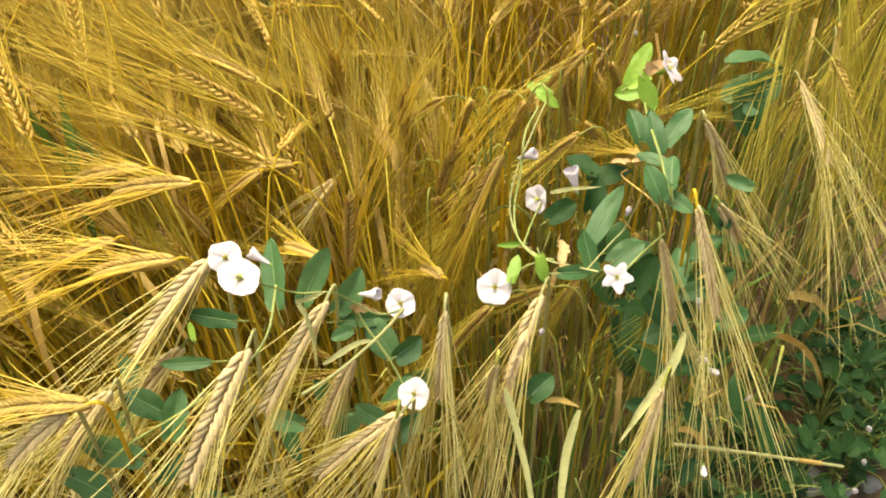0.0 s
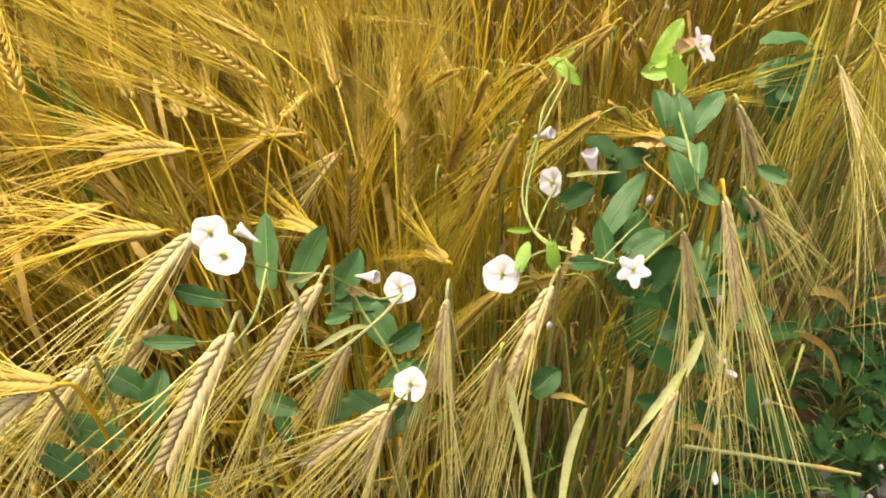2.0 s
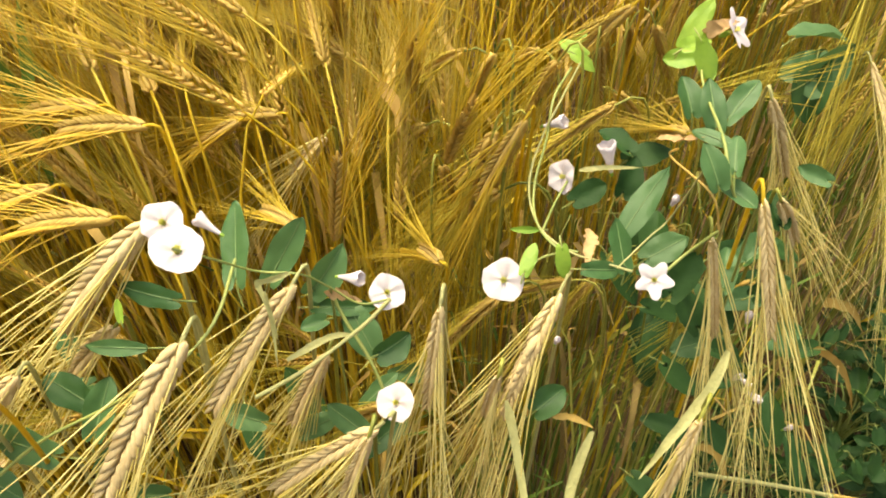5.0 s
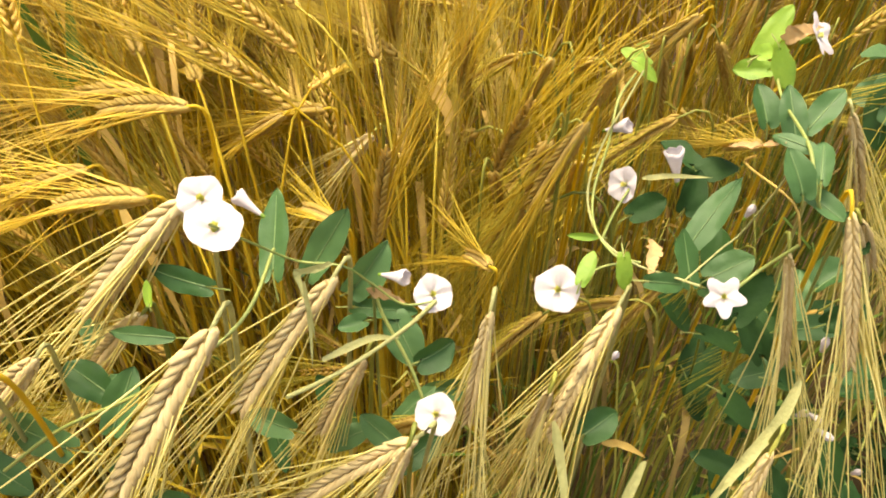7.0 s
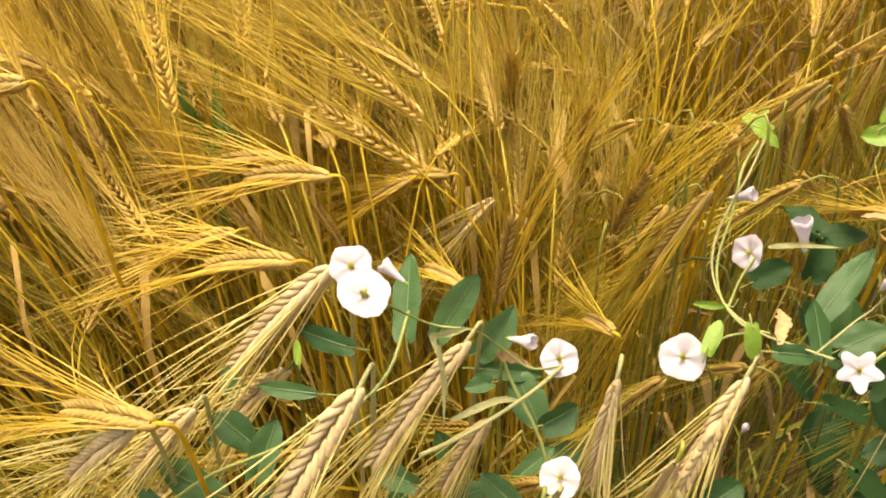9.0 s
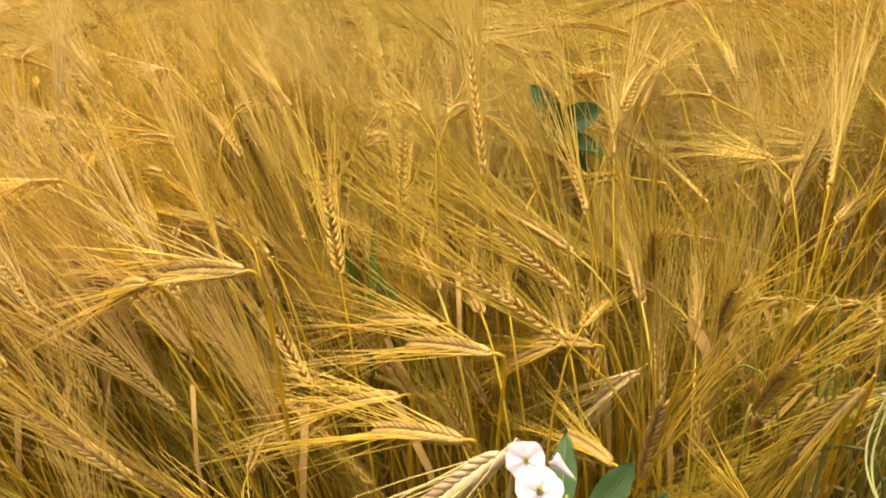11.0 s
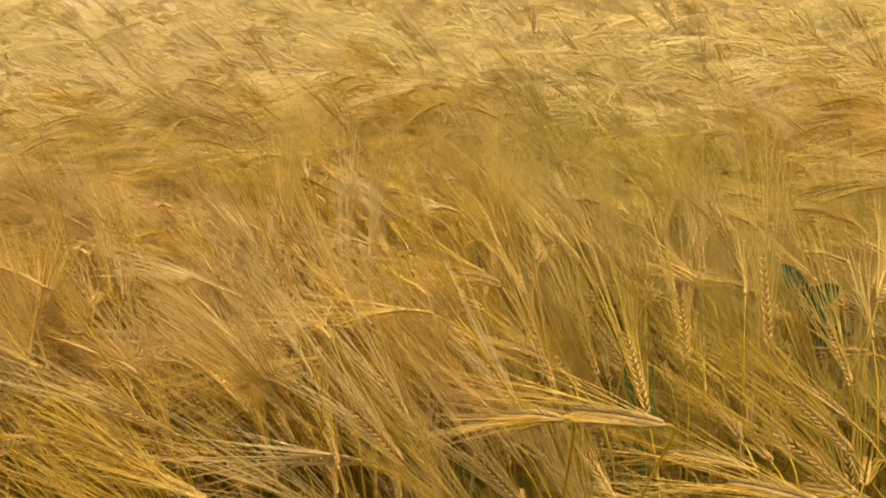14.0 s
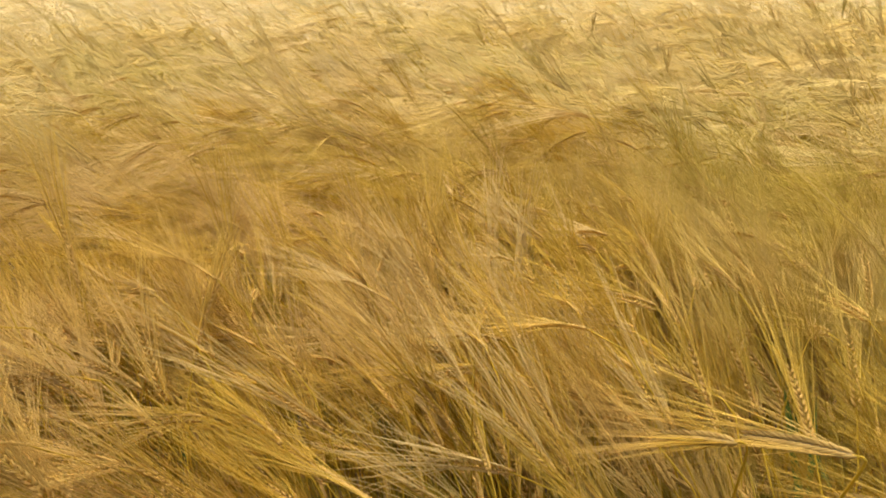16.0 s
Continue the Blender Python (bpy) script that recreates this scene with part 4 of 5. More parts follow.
leaf(weedR, (0.532, 0.930, 0.699), (0.935, 0.305, 0.183), (-0.018, -0.473, 0.881), 0.0380, 0.0167, LEAF)
leaf(weedR, (0.529, 0.937, 0.737), (0.638, 0.591, 0.493), (-0.481, -0.194, 0.855), 0.0243, 0.0199, LEAF)
leaf(weedR, (0.469, 0.909, 0.750), (0.746, 0.578, 0.330), (-0.065, -0.430, 0.900), 0.0274, 0.0192, LEAF)
leaf(weedR, (0.473, 0.908, 0.730), (0.992, -0.076, 0.097), (-0.122, -0.727, 0.676), 0.0282, 0.0152, SHADED_LEAF)
leaf(weedR, (0.419, 0.816, 0.698), (0.626, 0.646, 0.437), (0.025, -0.576, 0.817), 0.0221, 0.0180, LEAF)
leaf(weedR, (0.499, 0.880, 0.661), (0.838, -0.201, -0.507), (0.467, -0.218, 0.857), 0.0296, 0.0180, SHADED_LEAF)
leaf(weedR, (0.506, 0.909, 0.744), (-0.041, 0.840, 0.541), (-0.007, -0.541, 0.841), 0.0273, 0.0147, LEAF)
leaf(weedR, (0.539, 0.917, 0.727), (0.767, 0.333, 0.548), (-0.140, -0.747, 0.650), 0.0239, 0.0158, SHADED_LEAF)
leaf(weedR, (0.515, 0.927, 0.686), (0.665, -0.653, -0.363), (-0.147, -0.591, 0.793), 0.0344, 0.0187, SHADED_LEAF)
leaf(weedR, (0.493, 0.907, 0.702), (-0.602, 0.372, 0.707), (0.295, -0.719, 0.630), 0.0306, 0.0187, SHADED_LEAF)
leaf(weedR, (0.462, 0.942, 0.732), (-0.137, 0.550, 0.824), (-0.160, -0.833, 0.530), 0.0252, 0.0198, SHADED_LEAF)
leaf(weedR, (0.440, 0.970, 0.751), (0.214, 0.490, 0.845), (0.281, -0.859, 0.427), 0.0256, 0.0181, SHADED_LEAF)
leaf(weedR, (0.504, 0.903, 0.672), (-0.865, -0.292, -0.407), (-0.271, -0.411, 0.870), 0.0342, 0.0194, LEAF)
leaf(weedR, (0.553, 0.902, 0.702), (0.858, 0.434, 0.276), (0.100, -0.667, 0.738), 0.0242, 0.0175, LEAF)
leaf(weedR, (0.424, 0.995, 0.759), (-0.875, 0.369, 0.313), (0.314, -0.059, 0.948), 0.0262, 0.0206, SHADED_LEAF)
leaf(weedR, (0.532, 0.958, 0.756), (-0.381, 0.797, 0.469), (0.058, -0.485, 0.872), 0.0243, 0.0153, SHADED_LEAF)
leaf(weedR, (0.482, 0.894, 0.747), (0.356, 0.603, 0.714), (-0.073, -0.743, 0.665), 0.0307, 0.0181, SHADED_LEAF)
leaf(weedR, (0.523, 0.883, 0.691), (0.878, 0.187, -0.441), (0.462, -0.091, 0.882), 0.0283, 0.0168, SHADED_LEAF)
leaf(weedR, (0.450, 1.001, 0.749), (0.864, 0.271, 0.424), (-0.282, -0.438, 0.854), 0.0310, 0.0200, SHADED_LEAF)
leaf(weedR, (0.415, 0.967, 0.732), (0.671, 0.730, 0.128), (0.288, -0.416, 0.862), 0.0264, 0.0182, SHADED_LEAF)
leaf(weedR, (0.489, 0.972, 0.585), (0.199, 0.715, 0.671), (0.095, -0.695, 0.712), 0.0423, 0.0201, SHADED_LEAF)
leaf(weedR, (0.519, 1.005, 0.538), (0.963, 0.040, -0.265), (0.265, -0.010, 0.964), 0.0344, 0.0188, SHADED_LEAF)
leaf(weedR, (0.492, 0.957, 0.635), (0.926, 0.201, -0.321), (0.344, -0.095, 0.934), 0.0414, 0.0172, SHADED_LEAF)
leaf(weedR, (0.487, 0.962, 0.554), (0.513, -0.397, -0.761), (0.298, -0.749, 0.592), 0.0356, 0.0177, SHADED_LEAF)
leaf(weedR, (0.544, 0.996, 0.649), (0.818, 0.378, 0.434), (-0.014, -0.741, 0.671), 0.0344, 0.0139, SHADED_LEAF)
leaf(weedR, (0.446, 0.972, 0.689), (0.483, -0.323, -0.814), (0.638, -0.507, 0.579), 0.0285, 0.0196, SHADED_LEAF)
leaf(weedR, (0.515, 0.876, 0.500), (-0.808, -0.427, -0.405), (-0.418, -0.069, 0.906), 0.0362, 0.0188, SHADED_LEAF)
leaf(weedR, (0.595, 0.958, 0.535), (-0.250, 0.691, 0.678), (-0.076, -0.712, 0.698), 0.0389, 0.0199, SHADED_LEAF)
leaf(weedR, (0.540, 0.975, 0.366), (-0.179, -0.545, -0.819), (0.207, -0.835, 0.510), 0.0492, 0.0203, SHADED_LEAF)
leaf(weedR, (0.546, 1.092, 0.586), (-0.841, -0.525, 0.127), (0.435, -0.518, 0.737), 0.0459, 0.0205, SHADED_LEAF)
leaf(weedR, (0.484, 1.016, 0.651), (0.912, 0.304, 0.275), (-0.124, -0.435, 0.892), 0.0348, 0.0184, SHADED_LEAF)
leaf(weedR, (0.606, 1.012, 0.559), (-0.945, -0.253, -0.209), (-0.137, -0.273, 0.952), 0.0331, 0.0179, SHADED_LEAF)
leaf(weedR, (0.528, 0.932, 0.433), (0.016, 0.873, 0.488), (0.268, -0.474, 0.839), 0.0498, 0.0174, SHADED_LEAF)
leaf(weedR, (0.530, 0.954, 0.565), (-0.953, -0.268, -0.144), (-0.025, -0.402, 0.915), 0.0426, 0.0188, SHADED_LEAF)
leaf(weedR, (0.483, 1.029, 0.534), (0.251, 0.870, 0.424), (0.154, -0.468, 0.870), 0.0401, 0.0202, SHADED_LEAF)
leaf(weedR, (0.525, 1.043, 0.471), (0.087, -0.843, -0.531), (0.276, -0.492, 0.826), 0.0444, 0.0193, SHADED_LEAF)
leaf(weedR, (0.628, 0.944, 0.489), (0.402, -0.646, -0.649), (0.453, -0.476, 0.754), 0.0455, 0.0184, SHADED_LEAF)
leaf(weedR, (0.513, 0.880, 0.500), (0.885, -0.432, -0.173), (0.011, -0.353, 0.936), 0.0394, 0.0190, SHADED_LEAF)
leaf(weedR, (0.524, 0.951, 0.487), (-0.136, 0.904, 0.406), (-0.053, -0.416, 0.908), 0.0396, 0.0186, SHADED_LEAF)
leaf(weedR, (0.588, 1.071, 0.427), (-0.821, -0.419, -0.389), (-0.242, -0.362, 0.900), 0.0485, 0.0191, SHADED_LEAF)
leaf(weedR, (0.455, 1.022, 0.592), (0.639, -0.679, -0.360), (0.051, -0.430, 0.901), 0.0481, 0.0207, SHADED_LEAF)
leaf(weedR, (0.572, 0.942, 0.419), (0.589, 0.784, 0.197), (0.053, -0.281, 0.958), 0.0360, 0.0169, SHADED_LEAF)
leaf(weedR, (0.560, 0.937, 0.513), (0.726, -0.209, -0.656), (0.424, -0.614, 0.666), 0.0335, 0.0187, SHADED_LEAF)
leaf(weedR, (0.569, 1.046, 0.642), (-0.849, 0.067, 0.524), (0.471, -0.351, 0.809), 0.0357, 0.0155, SHADED_LEAF)
leaf(weedR, (0.507, 0.907, 0.561), (-0.997, 0.081, 0.014), (-0.010, -0.290, 0.957), 0.0400, 0.0171, SHADED_LEAF)
leaf(weedR, (0.499, 1.015, 0.613), (-0.629, -0.568, -0.532), (-0.107, -0.614, 0.782), 0.0371, 0.0187, SHADED_LEAF)
leaf(weedL, (0.238, 0.763, 0.681), (-0.952, -0.110, 0.286), (0.295, -0.581, 0.758), 0.0265, 0.0158, LEAF)
leaf(weedL, (0.311, 0.871, 0.607), (-0.860, -0.437, 0.263), (0.501, -0.630, 0.593), 0.0390, 0.0165, LEAF)
leaf(weedL, (0.122, 0.768, 0.704), (-0.625, 0.411, 0.664), (0.421, -0.538, 0.730), 0.0295, 0.0139, LEAF)
leaf(weedL, (0.082, 0.777, 0.618), (-0.834, -0.424, -0.353), (-0.233, -0.310, 0.922), 0.0340, 0.0185, LEAF)
leaf(weedL, (0.247, 0.819, 0.635), (-0.598, 0.233, 0.767), (0.471, -0.671, 0.572), 0.0385, 0.0192, LEAF)
leaf(weedL, (0.318, 0.800, 0.637), (0.610, 0.763, 0.212), (0.328, -0.488, 0.809), 0.0370, 0.0171, LEAF)
leaf(weedL, (0.310, 0.816, 0.664), (0.535, 0.723, 0.437), (-0.209, -0.388, 0.897), 0.0292, 0.0120, LEAF)
leaf(weedL, (0.230, 0.777, 0.627), (0.489, -0.580, -0.651), (0.257, -0.617, 0.744), 0.0342, 0.0134, LEAF)
leaf(weedL, (0.301, 0.779, 0.680), (-0.901, 0.222, 0.372), (0.230, -0.484, 0.844), 0.0298, 0.0154, LEAF)
leaf(weedL, (0.283, 0.777, 0.669), (0.777, 0.487, 0.399), (0.010, -0.643, 0.765), 0.0250, 0.0143, LEAF)
leaf(weedL, (0.161, 0.735, 0.585), (-0.948, -0.181, -0.263), (-0.110, -0.589, 0.801), 0.0310, 0.0180, LEAF)
leaf(weedL, (0.143, 0.740, 0.623), (0.540, 0.603, 0.587), (0.154, -0.757, 0.635), 0.0260, 0.0139, LEAF)
leaf(weedB, (0.579, 1.205, 0.749), (0.905, 0.420, 0.058), (-0.152, 0.195, 0.969), 0.0476, 0.0340, LEAF)
leaf(weedB, (0.585, 1.177, 0.737), (0.651, 0.453, 0.608), (0.342, -0.891, 0.298), 0.0479, 0.0353, LEAF)
leaf(weedB, (0.575, 1.163, 0.716), (0.059, -0.591, -0.804), (-0.257, -0.788, 0.560), 0.0527, 0.0308, LEAF)
leaf(weedB, (0.565, 1.177, 0.729), (-0.844, -0.491, -0.215), (0.163, -0.618, 0.769), 0.0370, 0.0279, LEAF)
leaf(weedB, (0.848, 1.278, 0.227), (-0.620, 0.226, 0.751), (0.585, -0.505, 0.635), 0.0302, 0.0205, SHADED_LEAF)
leaf(weedB, (0.755, 1.135, 0.229), (0.423, -0.659, -0.622), (0.184, -0.610, 0.771), 0.0296, 0.0176, SHADED_LEAF)
leaf(weedB, (0.785, 1.375, 0.188), (0.534, 0.432, 0.727), (0.312, -0.900, 0.305), 0.0354, 0.0236, SHADED_LEAF)
leaf(weedB, (0.858, 1.356, 0.167), (-0.219, 0.700, 0.680), (0.158, -0.662, 0.733), 0.0377, 0.0179, SHADED_LEAF)
leaf(weedB, (0.766, 1.136, 0.203), (-0.793, -0.606, -0.057), (0.277, -0.443, 0.853), 0.0297, 0.0182, SHADED_LEAF)
leaf(weedB, (0.863, 1.337, 0.066), (-0.417, 0.467, 0.779), (0.346, -0.712, 0.612), 0.0393, 0.0204, SHADED_LEAF)
leaf(weedB, (0.763, 1.301, 0.277), (-0.301, -0.716, -0.630), (0.542, -0.672, 0.505), 0.0327, 0.0174, SHADED_LEAF)
leaf(weedB, (0.880, 1.381, 0.203), (-0.945, 0.269, 0.188), (0.102, -0.304, 0.947), 0.0311, 0.0185, SHADED_LEAF)
leaf(weedB, (0.850, 1.197, 0.318), (-0.914, -0.147, 0.379), (0.390, -0.581, 0.714), 0.0238, 0.0130, SHADED_LEAF)
leaf(weedB, (0.787, 1.137, 0.294), (0.209, -0.737, -0.642), (0.215, -0.606, 0.766), 0.0195, 0.0177, SHADED_LEAF)
leaf(weedB, (0.977, 1.332, 0.031), (0.964, -0.139, -0.228), (0.073, -0.685, 0.725), 0.0345, 0.0234, SHADED_LEAF)
leaf(weedB, (0.754, 1.244, 0.263), (-0.930, 0.215, 0.297), (0.211, -0.348, 0.914), 0.0289, 0.0156, SHADED_LEAF)
leaf(weedB, (0.895, 1.397, 0.192), (0.503, 0.783, 0.366), (0.252, -0.538, 0.804), 0.0339, 0.0236, SHADED_LEAF)
leaf(weedB, (0.820, 1.172, 0.157), (0.434, -0.748, -0.502), (0.422, -0.323, 0.847), 0.0292, 0.0179, SHADED_LEAF)
leaf(weedB, (0.949, 1.343, 0.122), (-0.918, -0.142, -0.371), (-0.183, -0.679, 0.711), 0.0256, 0.0197, SHADED_LEAF)
leaf(weedB, (0.747, 1.129, 0.215), (-0.878, 0.265, 0.400), (0.281, -0.392, 0.876), 0.0319, 0.0202, SHADED_LEAF)
leaf(weedB, (0.806, 1.137, 0.236), (0.103, -0.612, -0.784), (0.437, -0.680, 0.589), 0.0274, 0.0200, SHADED_LEAF)
leaf(weedB, (0.735, 1.256, 0.312), (-0.355, -0.813, -0.461), (-0.082, -0.464, 0.882), 0.0259, 0.0150, SHADED_LEAF)
leaf(weedB, (0.887, 1.197, 0.159), (0.179, -0.860, -0.477), (0.227, -0.436, 0.871), 0.0230, 0.0145, SHADED_LEAF)
leaf(weedB, (0.915, 1.314, 0.059), (0.041, 0.660, 0.750), (0.807, -0.465, 0.365), 0.0284, 0.0220, SHADED_LEAF)
leaf(weedB, (0.853, 1.297, 0.048), (-0.887, 0.283, 0.364), (-0.101, -0.890, 0.446), 0.0267, 0.0209, SHADED_LEAF)
leaf(weedB, (0.812, 1.119, 0.265), (-0.768, 0.411, 0.491), (0.027, -0.745, 0.666), 0.0203, 0.0157, SHADED_LEAF)
leaf(weedB, (0.812, 1.219, 0.321), (-0.247, -0.651, -0.717), (0.103, -0.754, 0.649), 0.0320, 0.0198, SHADED_LEAF)
leaf(weedB, (0.865, 1.268, 0.094), (-0.902, -0.142, 0.407), (0.428, -0.404, 0.809), 0.0317, 0.0210, SHADED_LEAF)
leaf(weedB, (0.913, 1.235, 0.159), (0.509, -0.723, -0.468), (-0.222, -0.635, 0.740), 0.0260, 0.0218, SHADED_LEAF)
leaf(weedB, (0.864, 1.229, 0.127), (0.319, -0.590, -0.742), (0.657, -0.427, 0.622), 0.0263, 0.0164, SHADED_LEAF)
leaf(weedC, (0.059, 1.153, 0.858), (-0.497, -0.108, 0.861), (0.666, -0.684, 0.299), 0.0556, 0.0262, LEAF)
leaf(weedC, (0.082, 1.166, 0.848), (0.649, 0.715, 0.260), (0.554, -0.678, 0.483), 0.0556, 0.0275, LEAF)
leaf(weedC, (0.074, 1.148, 0.828), (0.611, -0.026, -0.791), (0.611, -0.619, 0.493), 0.0521, 0.0275, LEAF)
leaf(weedC, (0.096, 1.157, 0.816), (0.722, 0.436, -0.537), (0.559, 0.089, 0.824), 0.0556, 0.0275, LEAF)
leaf(weedC, (0.092, 1.144, 0.798), (0.249, -0.644, -0.723), (0.914, -0.091, 0.396), 0.0486, 0.0262, LEAF)
leaf(weedC, (-0.045, 0.951, 0.777), (-0.225, 0.027, 0.974), (0.723, -0.665, 0.185), 0.0984, 0.0087, GRASS)
leaf(weedC, (-0.024, 0.957, 0.760), (-0.319, 0.624, 0.713), (0.775, -0.261, 0.576), 0.1115, 0.0093, GRASS)
leaf(weedC, (-0.021, 0.936, 0.721), (-0.274, 0.357, 0.893), (0.742, -0.513, 0.432), 0.0918, 0.0099, GRASS)
leaf(weedC, (-0.039, 0.977, 0.760), (-0.774, 0.540, 0.331), (0.067, -0.449, 0.891), 0.0609, 0.0115, GRASS)
leaf(weedC, (-0.018, 0.965, 0.741), (0.669, -0.366, -0.647), (0.704, 0.032, 0.710), 0.0515, 0.0106, GRASS)
leaf(weedL, (0.230, 0.722, 0.829), (-0.341, 0.635, 0.694), (0.211, -0.667, 0.714), 0.0097, 0.0038, YOUNG)
flower(weedR, (0.539, 0.858, 0.689), (0.462, -0.729, 0.505), 0.0120, 'bud')
flower(weedR, (0.532, 0.863, 0.695), (0.468, -0.734, 0.492), 0.0100, 'bud')
vine(weedL, [(0.266, 0.727, 0.873), (0.266, 0.749, 0.844), (0.275, 0.765, 0.822), (0.295, 0.769, 0.822), (0.302, 0.783, 0.799), (0.315, 0.788, 0.785), (0.330, 0.793, 0.788)], 0.0006, VINE)
vine(weedL, [(0.330, 0.793, 0.788), (0.321, 0.781, 0.780), (0.309, 0.765, 0.774), (0.297, 0.746, 0.773), (0.286, 0.723, 0.781)], 0.0011, PALE_BLADE)
vine(weedL, [(0.255, 0.777, 0.812), (0.269, 0.732, 0.821), (0.261, 0.705, 0.818), (0.219, 0.702, 0.776), (0.187, 0.685, 0.758), (0.160, 0.668, 0.734)], 0.0009, VINE)
vine(weedL, [(0.336, 0.765, 0.734), (0.324, 0.774, 0.756), (0.305, 0.785, 0.777), (0.299, 0.789, 0.791)], 0.0009, VINE)
vine(weedL, [(0.302, 0.783, 0.799), (0.290, 0.805, 0.703), (0.284, 0.814, 0.548), (0.241, 0.896, 0.249)], 0.0008, VINE)
vine(weedR, [(0.390, 1.036, 0.790), (0.388, 0.946, 0.817), (0.383, 0.930, 0.806), (0.380, 0.912, 0.792), (0.383, 0.892, 0.786), (0.394, 0.867, 0.787), (0.413, 0.853, 0.787), (0.432, 0.851, 0.786), (0.448, 0.847, 0.788)], 0.0007, PALE_BLADE)
vine(weedR, [(0.387, 1.004, 0.805), (0.384, 0.950, 0.818), (0.385, 0.927, 0.803), (0.384, 0.902, 0.787), (0.391, 0.872, 0.787), (0.405, 0.855, 0.787), (0.418, 0.854, 0.787)], 0.0008, VINE)
vine(weedR, [(0.459, 1.030, 0.844), (0.465, 1.005, 0.830), (0.470, 0.969, 0.828), (0.477, 0.891, 0.852), (0.482, 0.870, 0.847), (0.490, 0.867, 0.832), (0.500, 0.867, 0.830)], 0.0009, VINE)
vine(weedR, [(0.500, 0.867, 0.830), (0.508, 0.894, 0.770), (0.518, 0.914, 0.676), (0.551, 0.958, 0.501), (0.633, 1.046, 0.148)], 0.0009, VINE)
vine(weedR, [(0.464, 0.849, 0.789), (0.474, 0.862, 0.794), (0.486, 0.863, 0.814)], 0.0009, VINE)
vine(weedR, [(0.486, 0.863, 0.814), (0.477, 0.865, 0.835), (0.456, 0.898, 0.828), (0.458, 0.897, 0.835)], 0.0006, DRY)
vine(weedR, [(0.440, 0.848, 0.787), (0.454, 0.868, 0.796), (0.462, 0.875, 0.805), (0.470, 0.867, 0.847)], 0.0005, PALE_BLADE)
vine(weedR, [(0.378, 0.841, 0.764), (0.387, 0.845, 0.768), (0.399, 0.854, 0.777), (0.413, 0.861, 0.779)], 0.0008, VINE)
vine(weedR, [(0.403, 0.914, 0.787), (0.398, 0.896, 0.781), (0.396, 0.865, 0.787)], 0.0008, VINE)
vine(weedB, [(0.582, 1.201, 0.735), (0.585, 1.191, 0.695), (0.620, 1.241, 0.563), (0.695, 1.330, 0.344), (0.820, 1.480, 0.100)], 0.0009, VINE)
vine(weedC, [(0.071, 1.170, 0.847), (0.080, 1.181, 0.783), (0.072, 1.203, 0.666), (0.050, 1.337, 0.448)], 0.0012, VINE)
blade_leaf('pale broad dried barley leaf hanging down', [(0.511, 0.851, 0.736), (0.505, 0.831, 0.724), (0.493, 0.809, 0.717), (0.483, 0.791, 0.709), (0.475, 0.777, 0.701)], 0.0071, (-0.840, 0.205, 0.503), PALE_BLADE)
blade_leaf('narrow dry barley leaf bent over an ear', [(0.293, 0.763, 0.829), (0.285, 0.759, 0.826), (0.279, 0.757, 0.823), (0.286, 0.751, 0.812), (0.291, 0.745, 0.793)], 0.0044, (-0.864, -0.099, 0.493), PALE_BLADE)
blade_leaf('pale dry barley leaf hanging down', [(0.395, 0.795, 0.717), (0.403, 0.783, 0.702), (0.421, 0.750, 0.663), (0.432, 0.713, 0.621)], 0.0058, (-0.704, -0.710, 0.004), PALE_BLADE)
blade_leaf('pale dry barley leaf hanging down', [(0.447, 0.812, 0.680), (0.442, 0.792, 0.662), (0.442, 0.764, 0.637), (0.448, 0.726, 0.597)], 0.0066, (-0.981, -0.196, 0.008), PALE_BLADE)
blade_leaf('thin pale leaf lying across flowers', [(0.408, 0.918, 0.791), (0.422, 0.916, 0.798), (0.444, 0.916, 0.803)], 0.0033, (0.230, -0.683, -0.693), PALE_BLADE)
blade_leaf('orange withered bindweed leaf', [(0.422, 0.875, 0.784), (0.423, 0.861, 0.786), (0.423, 0.843, 0.787)], 0.0088, (-0.877, 0.465, 0.126), WITHERED)
blade_leaf('brown withered leaf on a bindweed stem', [(0.449, 0.926, 0.819), (0.459, 0.902, 0.837), (0.468, 0.890, 0.850)], 0.0075, (-0.726, 0.065, -0.684), WITHERED)
blade_leaf('brown withered leaf beside a white flower', [(0.465, 1.005, 0.843), (0.473, 0.994, 0.856), (0.481, 0.996, 0.859)], 0.0094, (0.566, -0.708, -0.423), WITHERED)
blade_leaf('shrivelled pinkish bindweed flower', [(0.300, 0.780, 0.798), (0.304, 0.789, 0.788), (0.314, 0.792, 0.782)], 0.0063, (0.061, -0.397, -0.916), WITHERED)
blade_leaf('dry twisted barley leaf', [(0.246, 1.010, 0.764), (0.262, 1.001, 0.751), (0.268, 0.986, 0.736)], 0.0099, (-0.730, -0.652, -0.203), DRY)
blade_leaf('dry curled barley leaf', [(0.164, 1.009, 0.756), (0.176, 1.017, 0.761), (0.180, 1.031, 0.744)], 0.0077, (0.247, -0.524, -0.815), PALE_BLADE)
blade_leaf('pale dry barley leaf lying slantwise', [(0.288, 0.752, 0.773), (0.303, 0.773, 0.771), (0.316, 0.781, 0.768)], 0.0038, (0.668, -0.466, -0.580), PALE_BLADE)
blade_leaf('dry brown barley leaf low down', [(0.422, 0.816, 0.680), (0.435, 0.819, 0.679), (0.448, 0.818, 0.675)], 0.0046, (-0.185, -0.804, -0.565), DRY)
blade_leaf('narrow pale barley leaf', [(0.284, 0.754, 0.823), (0.287, 0.749, 0.804), (0.291, 0.739, 0.785)], 0.0023, (-0.995, -0.094, 0.018), PALE_BLADE)
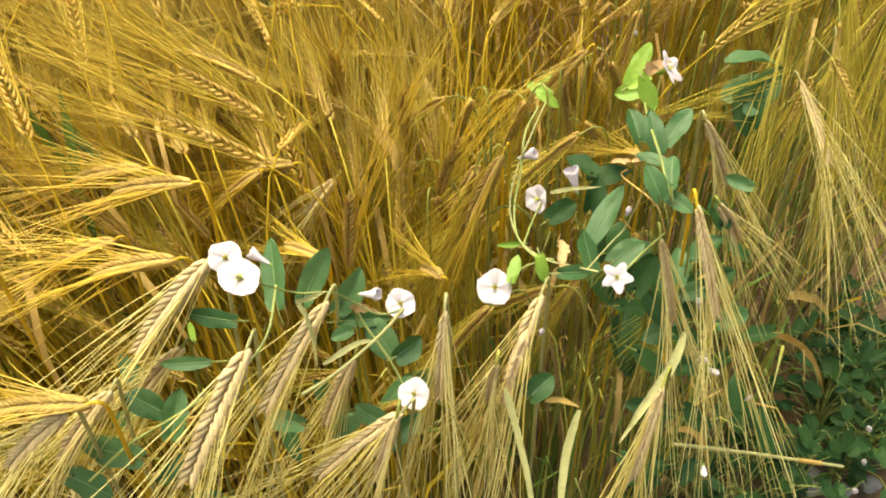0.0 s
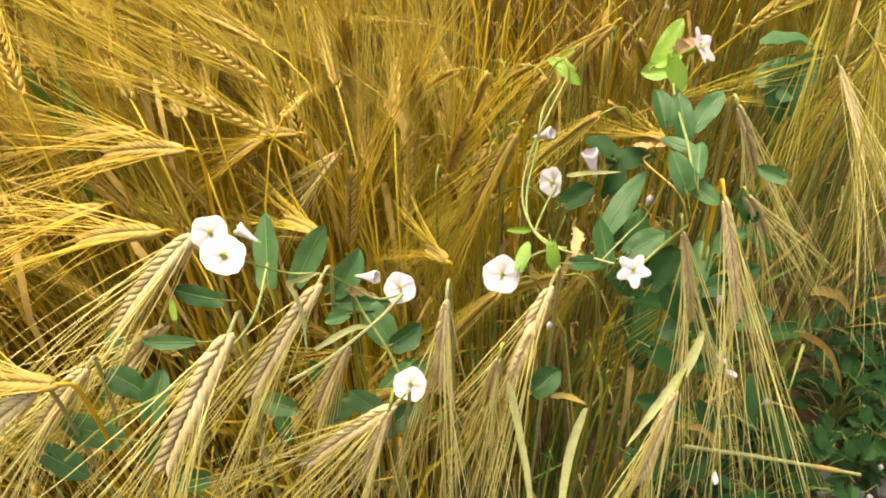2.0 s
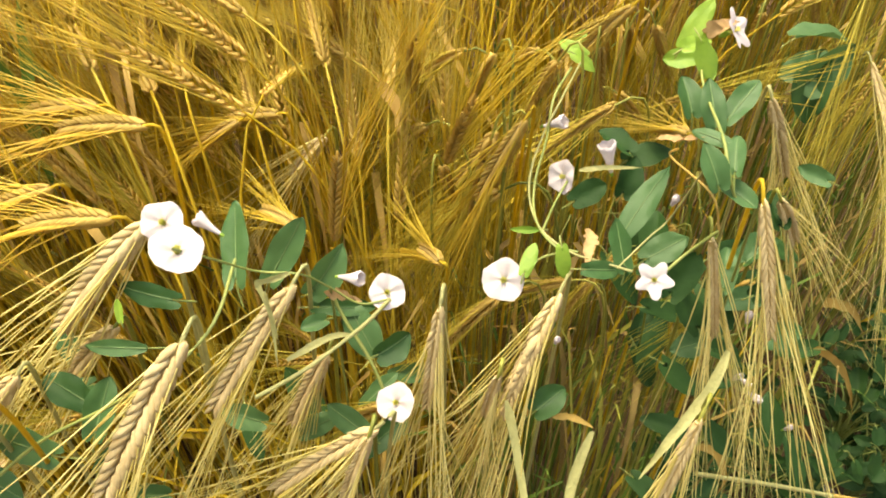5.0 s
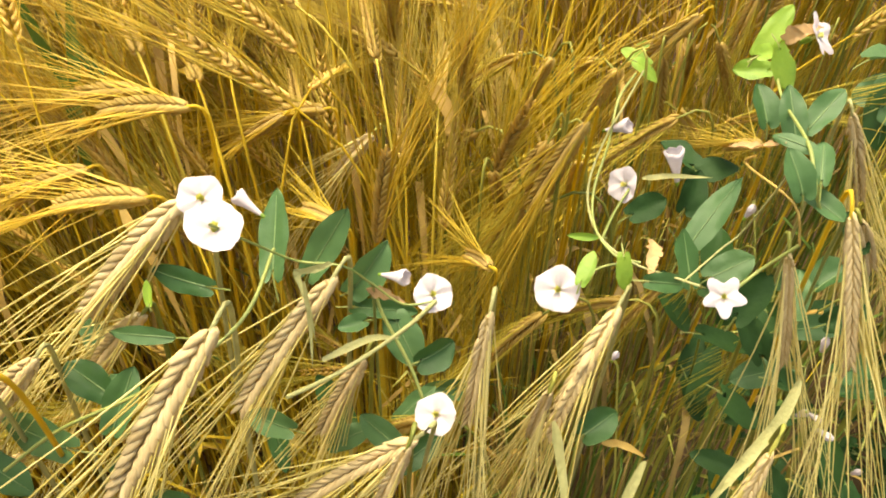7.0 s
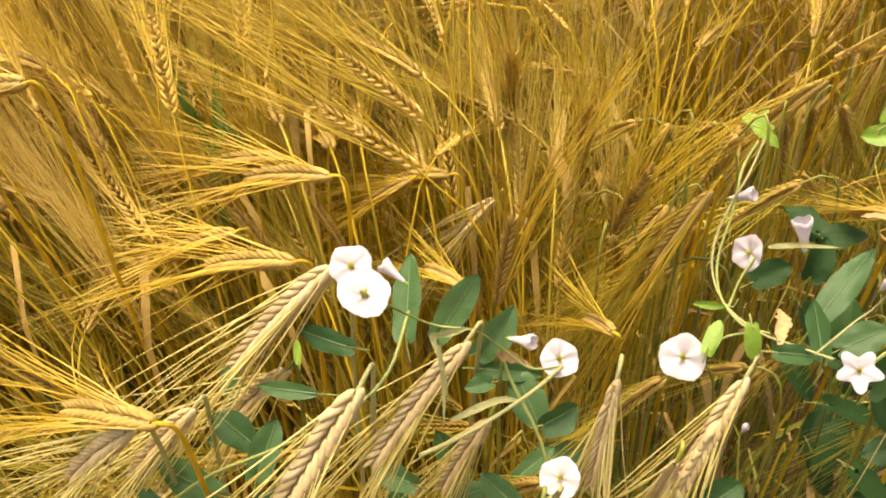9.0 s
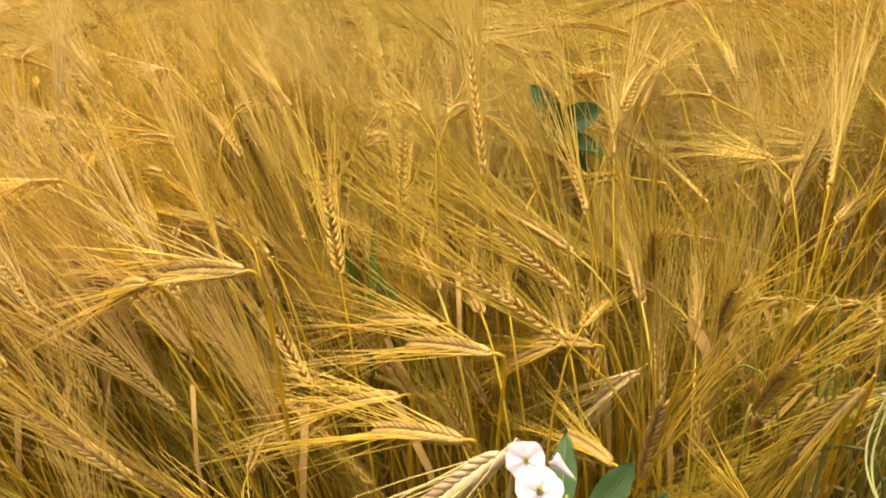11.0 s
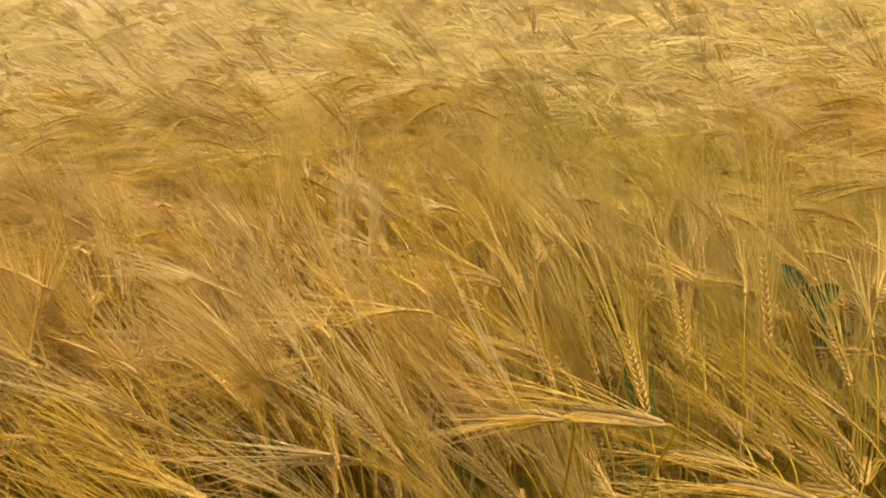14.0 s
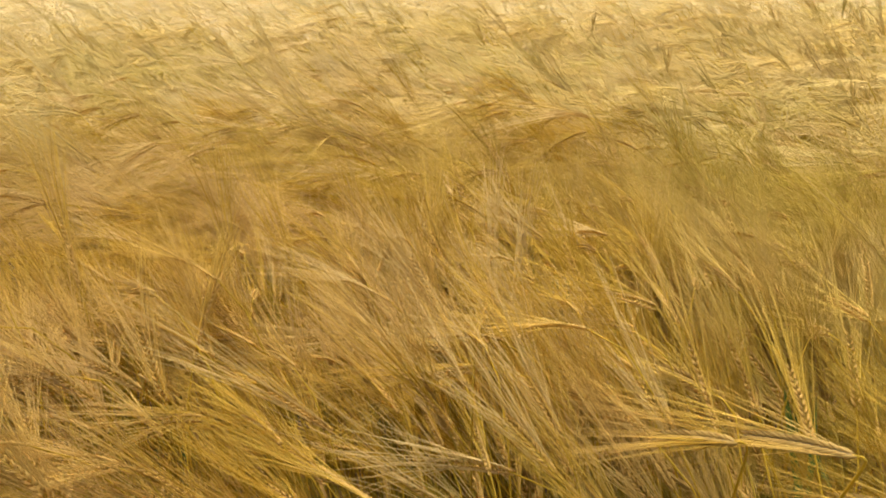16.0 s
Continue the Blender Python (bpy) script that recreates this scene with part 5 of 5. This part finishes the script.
blade_leaf('dry leaf at the field edge', [(0.648, 1.124, 0.439), (0.697, 1.163, 0.393), (0.743, 1.185, 0.330), (0.779, 1.192, 0.255)], 0.0096, (-0.587, -0.473, -0.657), DRY)
blade_leaf('dry leaf at the field edge', [(0.714, 1.311, 0.320), (0.778, 1.354, 0.274), (0.822, 1.373, 0.209)], 0.0150, (-0.138, -0.840, -0.525), DRY)
blade_leaf('dry leaf at the field edge', [(0.542, 0.964, 0.451), (0.571, 0.968, 0.447), (0.589, 0.964, 0.409), (0.588, 0.962, 0.365)], 0.0091, (-0.582, -0.719, -0.381), DRY)
straw_stick([(0.525, 0.849, 0.600), (0.602, 0.894, 0.537), (0.707, 0.946, 0.461)])
ground_weed((0.872, 1.405, 0.000), 27, 0.028, 60)
ground_weed((0.922, 1.355, 0.000), 31, 0.033, 61)
ground_weed((0.831, 1.282, 0.000), 35, 0.038, 62)
ground_weed((0.943, 1.455, 0.000), 39, 0.028, 63)
ground_weed((0.785, 1.163, 0.000), 27, 0.033, 64)
ground_weed((0.703, 1.123, 0.000), 31, 0.038, 65)
ground_weed((0.921, 1.268, 0.000), 35, 0.028, 66)
ground_weed((0.865, 1.227, 0.000), 39, 0.033, 67)
ground_weed((0.740, 1.202, 0.000), 27, 0.038, 68)
ground_weed((0.969, 1.353, 0.000), 31, 0.028, 69)
ground_weed((0.856, 1.342, 0.000), 35, 0.033, 70)
ground_weed((0.646, 1.135, 0.000), 39, 0.038, 71)
ground_weed((0.581, 1.094, 0.000), 27, 0.028, 72)
ground_weed((0.925, 1.517, 0.000), 31, 0.033, 73)
stone((0.919, 1.221, 0.010), 0.016)
stone((0.875, 1.200, 0.010), 0.014)
stone((0.946, 1.285, 0.010), 0.021)
stone((0.825, 1.210, 0.010), 0.028)


def far_sprig(place, count, seed):
    """A bindweed shoot climbing to the top of the crop, farther in."""
    rng = np.random.default_rng(seed)
    weed = bindweed((place[0], place[1], 0.0), "blue-green bindweed shoot at the top of golden barley")
    line = [np.array(place) + (0.02 * math.sin(5 * t), 0.02 * math.cos(4 * t), -0.75 + 0.85 * t) for t in np.linspace(0, 1, 7)]
    vine(weed, line, 0.0012, VINE)
    for _ in range(count):
        a = rng.uniform(0, 6.28)
        way = unit((math.cos(a), math.sin(a), rng.uniform(-0.3, 0.5)))
        face = np.array([0.3, -0.6, 0.8]) + rng.normal(0, 0.3, 3)
        leaf(weed, np.array(place) + rng.normal(0, 1, 3) * (0.045, 0.03, 0.04), way, unit(face - way * (face @ way)), rng.uniform(0.035, 0.055), rng.uniform(0.018, 0.028), LEAF)


far_sprig((0.07, 2.08, 0.80), 9, 91)
